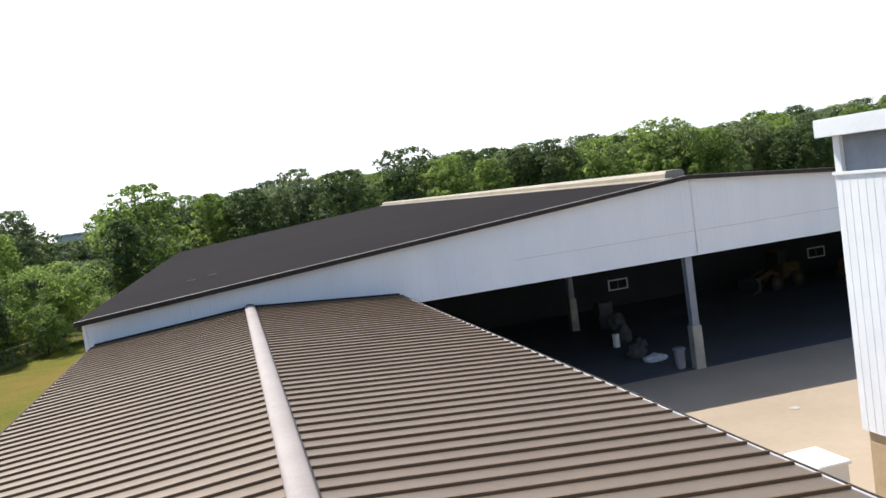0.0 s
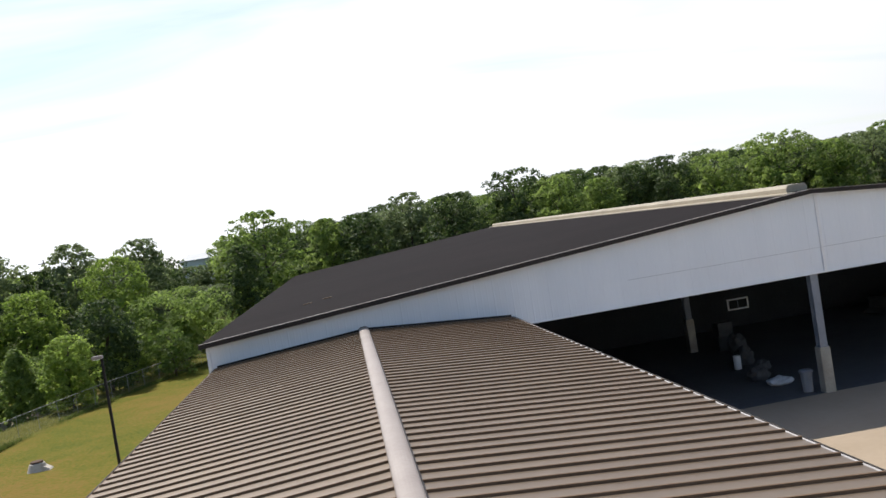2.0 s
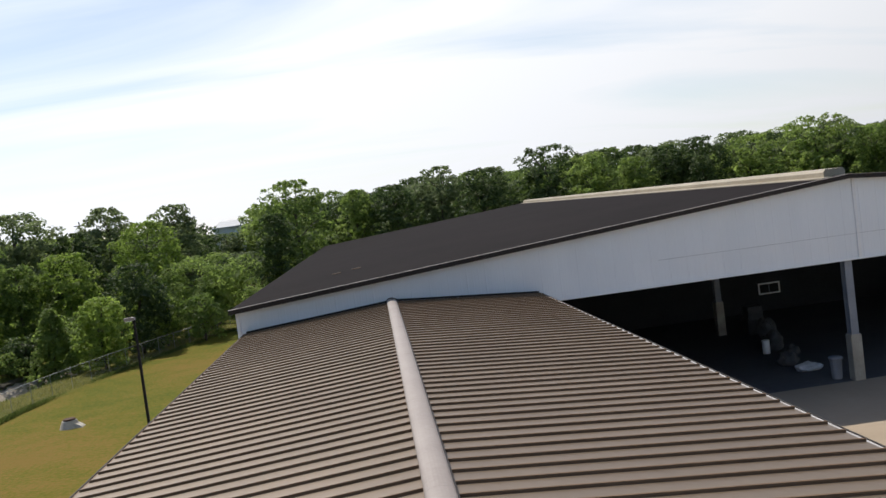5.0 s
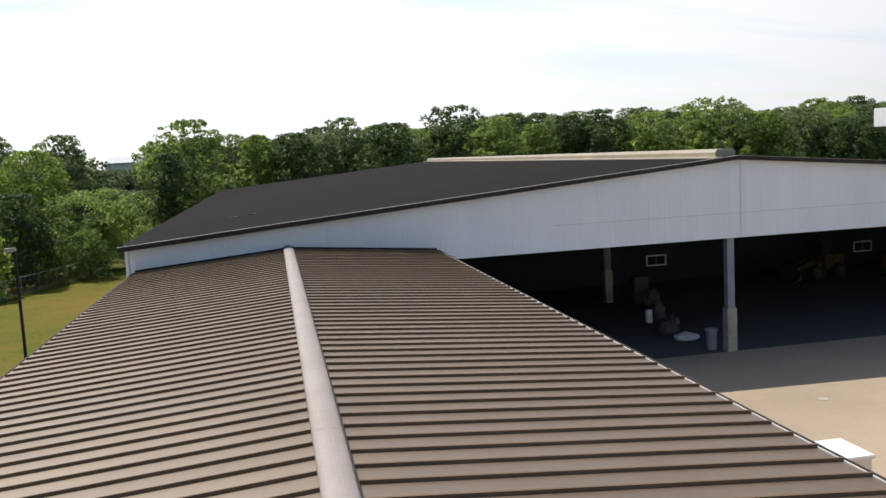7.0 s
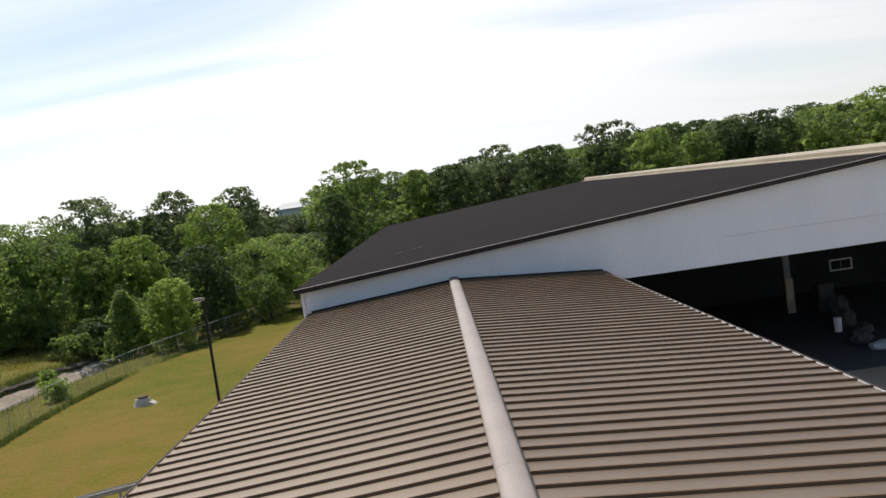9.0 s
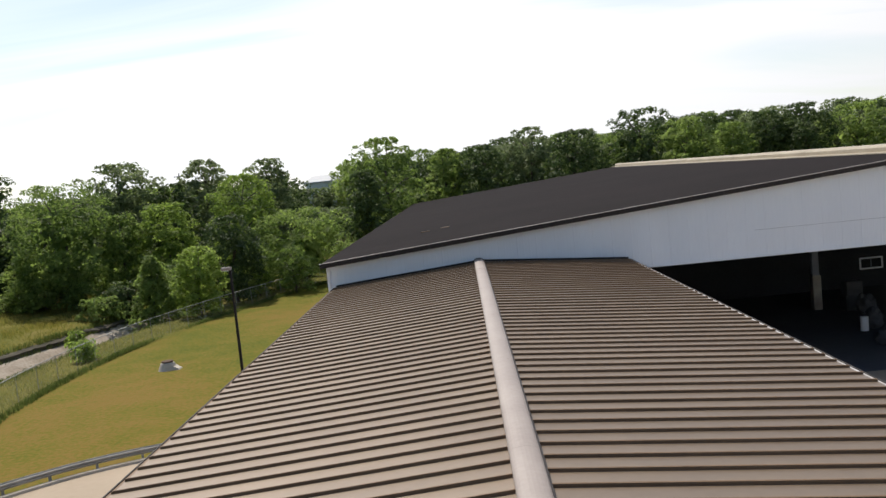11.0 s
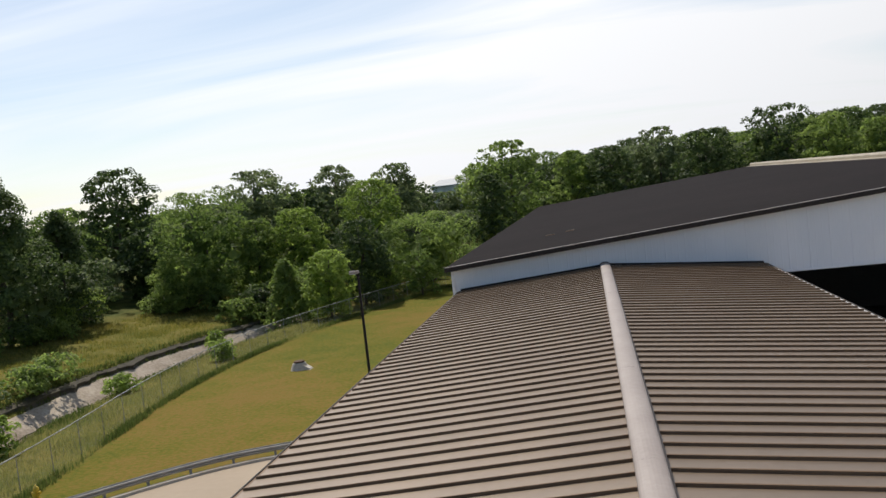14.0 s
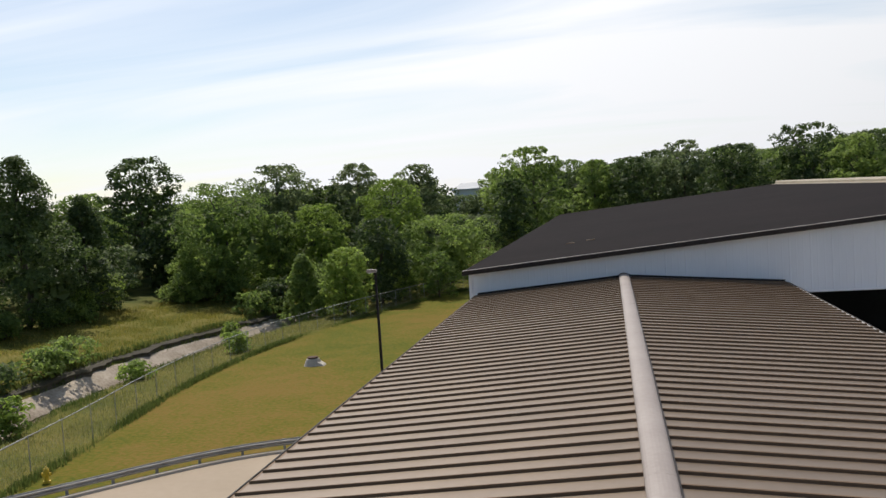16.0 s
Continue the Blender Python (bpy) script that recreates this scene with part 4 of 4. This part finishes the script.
# ---- things in the yard and the shed ----
cab = thing("equipment_box", "white metal equipment box with an overhanging lid in the yard", "box", at=(16.3, 23.5, 0.03))
part("body", boxed(-0.55, -0.78, 0, 0.52, 0.78, 1.36, 0.02), M_WHITE, cab)
part("lid", boxed(-0.62, -0.86, 1.361, 0.60, 0.86, 1.48, 0.03), M_WHITE, cab, "bright white lid")
tagged(part("drain_cover", lathe([(0.24, 0.0), (0.24, 0.035), (0.22, 0.04)], 16), M_PIER, None), "small grey round drain cover set in the yard", "drain").location = (21.9, 32.5, 0.01)


def shed_window(x, z, w, h):
    f = thing("shed_window", "dark two-pane window with a white frame", "window", "windows in the shed", at=(x, 65.99, z))
    bm = boxed(-w / 2, -0.08, -h / 2, w / 2, 0, -h / 2 + 0.11)
    box(bm, -w / 2, -0.08, h / 2 - 0.11, w / 2, 0, h / 2)
    box(bm, -w / 2, -0.08, -h / 2 + 0.11, -w / 2 + 0.11, 0, h / 2 - 0.11)
    box(bm, w / 2 - 0.11, -0.08, -h / 2 + 0.11, w / 2, 0, h / 2 - 0.11)
    part("frame", bm, M_TRIM_WHITE, f)
    part("pane", boxed(-w / 2 + 0.11, -0.03, -h / 2 + 0.11, -0.03, -0.005, h / 2 - 0.11), M_BLACK, f)
    part("pane", boxed(0.03, -0.03, -h / 2 + 0.11, w / 2 - 0.11, -0.005, h / 2 - 0.11), M_BLACK, f)
    part("mullion", boxed(-0.03, -0.05, -h / 2 + 0.11, 0.03, -0.005, h / 2 - 0.11), M_STEEL, f)


shed_window(29.84, 1.77, 1.76, 0.90)
shed_window(48.9, 1.55, 1.75, 0.92)


def drum(x, y, r, h, mat, label, z=0.031):
    d = thing("drum", label, "drum", at=(x, y, z))
    part("barrel", lathe([(r * 0.86, 0), (r, 0.03), (r * 0.95, h * 0.33), (r, h * 0.36), (r * 0.95, h * 0.66), (r, h * 0.69), (r * 0.97, h)]), mat, d)
    part("rim", lathe([(r * 0.99, h), (r * 1.04, h + 0.01), (r * 1.04, h + 0.04), (r * 0.9, h + 0.04)]), mat, d)


drum(22.25, 50.8, 0.23, 0.80, M_WHITE, "white plastic drum on the shed floor")
bin_ = thing("waste_bin", "grey-blue plastic waste bin beside the concrete pier", "bin", at=(22.22, 42.7, 0.031))
part("tub", lathe([(0.24, 0), (0.26, 0.05), (0.31, 1.0), (0.33, 1.02)], 10), M_STEEL, bin_)
part("lid", lathe([(0.36, 1.021), (0.37, 1.08), (0.30, 1.16), (0.1, 1.19)], 10), M_STEEL, bin_)
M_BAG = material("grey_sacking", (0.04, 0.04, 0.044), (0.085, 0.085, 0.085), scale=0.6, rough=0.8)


def sack(x, y, sx, sy, sz, mat, label, category, seed, z=0.031):
    """A slumped, uneven heap."""
    bm = bmesh.new()
    bmesh.ops.create_icosphere(bm, subdivisions=3, radius=1.0)
    for v in bm.verts:
        k = 1 + 0.22 * noise.noise(v.co * 1.7 + Vector((seed, 0, 0))) + 0.10 * noise.noise(v.co * 5 + Vector((0, seed, 0)))
        v.co = Vector((v.co.x * sx * k, v.co.y * sy * k, max(0.0, (v.co.z * 0.6 + 0.42) * sz * k)))
    ob = part(category, bm, mat, None)
    ob.location = (x, y, z)
    return tagged(ob, label, category)


M_SHEET = material("plastic_sheet", (0.45, 0.46, 0.48), (0.72, 0.73, 0.75), scale=0.4, rough=0.4, bump=0.6, bump_scale=6)
sack(22.05, 45.3, 0.75, 0.5, 0.42, M_SHEET, "crumpled white plastic sheeting on the shed floor", "sheeting", 1)
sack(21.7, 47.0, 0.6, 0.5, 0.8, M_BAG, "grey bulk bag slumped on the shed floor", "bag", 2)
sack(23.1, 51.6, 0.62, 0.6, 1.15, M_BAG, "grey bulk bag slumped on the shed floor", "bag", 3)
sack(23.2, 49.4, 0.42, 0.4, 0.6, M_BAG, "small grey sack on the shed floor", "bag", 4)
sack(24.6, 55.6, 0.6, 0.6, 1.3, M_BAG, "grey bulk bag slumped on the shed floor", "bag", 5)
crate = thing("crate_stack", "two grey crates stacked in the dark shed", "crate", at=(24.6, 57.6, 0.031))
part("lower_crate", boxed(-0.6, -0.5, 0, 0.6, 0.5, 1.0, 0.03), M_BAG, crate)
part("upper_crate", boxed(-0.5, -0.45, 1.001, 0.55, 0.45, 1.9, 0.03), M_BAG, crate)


def loader(x, y, turn):
    v = thing("wheel_loader", "dark yellow wheel loader parked in the dark shed", "loader", at=(x, y, 0.031))
    v.rotation_euler = (0, 0, radians(turn))
    part("rear_body", boxed(-2.6, -0.8, 0.75, -0.6, 0.8, 1.9, 0.12), M_DARK_YELLOW, v)
    part("front_frame", boxed(-0.58, -0.55, 0.6, 1.1, 0.55, 1.3, 0.08), M_DARK_YELLOW, v)
    cabin = part("cab", boxed(-1.3, -0.65, 1.901, -0.3, 0.65, 2.9, 0.06), M_BLACK, v, "dark glazed cab")
    part("roof", boxed(-1.4, -0.72, 2.901, -0.2, 0.72, 3.0, 0.03), M_DARK_YELLOW, cabin)
    bm = bmesh.new()
    for sy in (-0.5, 0.38):
        a = [bm.verts.new(p) for p in ((0.2, sy, 1.301), (0.2, sy, 1.65), (2.2, sy, 1.05), (2.2, sy, 0.75))]
        b = [bm.verts.new((q.co.x, sy + 0.12, q.co.z)) for q in a]
        bm.faces.new(a)
        bm.faces.new(b[::-1])
        for i in range(4):
            bm.faces.new((a[i], b[i], b[(i + 1) % 4], a[(i + 1) % 4]))
    part("lift_arms", bm, M_DARK_YELLOW, v)
    bk = bmesh.new()
    outline = [(2.2, 0.25), (3.1, 0.05), (3.2, 0.1), (2.4, 0.4), (2.4, 1.0), (2.7, 1.25), (2.6, 1.32), (2.2, 1.1)]
    a = [bk.verts.new((px, -1.1, pz)) for px, pz in outline]
    b = [bk.verts.new((px, 1.1, pz)) for px, pz in outline]
    bk.faces.new(a)
    bk.faces.new(b[::-1])
    for i in range(8):
        bk.faces.new((a[i], b[i], b[(i + 1) % 8], a[(i + 1) % 8]))
    part("bucket", bk, M_BAG, v)
    for wx in (-1.8, 0.5):
        for wy in (-0.95, 0.95):
            t = part("tyre", tube(bmesh.new(), (wx, wy - 0.22, 0.62), (wx, wy + 0.22, 0.62), 0.62, 0.62, 18), M_BLACK, v)
            part("rim", tube(bmesh.new(), (wx, wy - 0.24, 0.62), (wx, wy + 0.24, 0.62), 0.3, 0.3, 12), M_DARK_YELLOW, t)


loader(40.6, 60.8, 192)
loader(47.6, 58.5, 20)
beam = part("crane_beam", boxed(32.2, 44.0, 5.85, 53.5, 44.12, 5.97), M_YELLOW, None)
tagged(beam, "yellow painted overhead crane beam under the shed roof", "beam")

# ---- far things ----
fb = thing("far_building", "pale grey building with a low sloping roof above the trees", "building", at=(-31.5, 205, 0.6))
part("wall", boxed(-4.2, -6, 0, 6.5, 6, 12.3), M_WHITE, fb)
roof_bm = boxed(-4.6, -6.4, 12.301, 6.9, 6.4, 12.6)
for v in roof_bm.verts:
    v.co.z += 1.55 if v.co.y > 0 else 0.0
part("roof", roof_bm, M_STEEL_PALE, fb, "pale grey sloping metal roof")
mast = thing("utility_pole", "thin utility pole with a cross-arm rising above the trees", "pole", at=(-48.9, 150, 5))
part("shaft", tube(bmesh.new(), (0, 0, -2), (0, 0, 11.7), 0.16, 0.1, 8), M_BARK, mast)
part("cross_arm", boxed(-0.9, -0.06, 11.0, 0.9, 0.06, 11.15), M_BARK, mast)
for px in (-3.0, -1.8):
    pz = shed_top(px) + 0.14
    tagged(part("roof_plate", boxed(-0.26, -0.10, 0.0, 0.26, 0.10, 0.04), M_SEAM, None), "small brown metal plate on the dark roof", "plate").matrix_basis = pose(px, 52.5 + (px + 3) * 0.6, pz, 0, -math.degrees(math.atan((SZP - SZE) / (SXP - SX0))), 0)


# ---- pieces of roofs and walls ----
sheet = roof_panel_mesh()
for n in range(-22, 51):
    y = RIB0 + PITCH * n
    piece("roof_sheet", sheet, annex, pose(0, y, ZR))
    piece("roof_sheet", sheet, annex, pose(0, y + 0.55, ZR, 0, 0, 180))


def wall_sheet(w, zlo, ztop_a, ztop_b, name):
    """A ribbed white wall sheet; its top may slope."""
    prof = [(0.0, 0.0), (0.025, -0.010), (0.055, -0.010), (0.08, 0.0), (0.30, 0.0), (0.32, -0.005), (0.34, -0.005), (0.36, 0.0), (0.60, 0.0), (0.62, -0.005), (0.64, -0.005), (0.66, 0.0), (w, 0.0)]
    vs, k = [], len(prof)
    for x, y in prof:
        vs.append((x, y, zlo))
    for x, y in prof:
        vs.append((x, y, ztop_a + (ztop_b - ztop_a) * x / w))
    return mesh_from(name, vs, [(i, i + 1, i + 1 + k, i + k) for i in range(k - 1)], M_WALL)


W = 0.915
lower = wall_sheet(W, SZO + 0.02, 7.50, 7.50, "wall_sheet")
x = SX0 + 0.12
while x < SX1 - W:
    piece("wall_sheet", lower, shed, pose(x, SY0 + 0.02, 0))
    if min(shed_top(x), shed_top(x + W)) > 7.55:
        up = wall_sheet(W, 7.46, shed_top(x) - 0.01, shed_top(x + W) - 0.01, "wall_sheet")
        piece("wall_sheet", up, shed, pose(x, SY0 - 0.005, 0))
    x += W
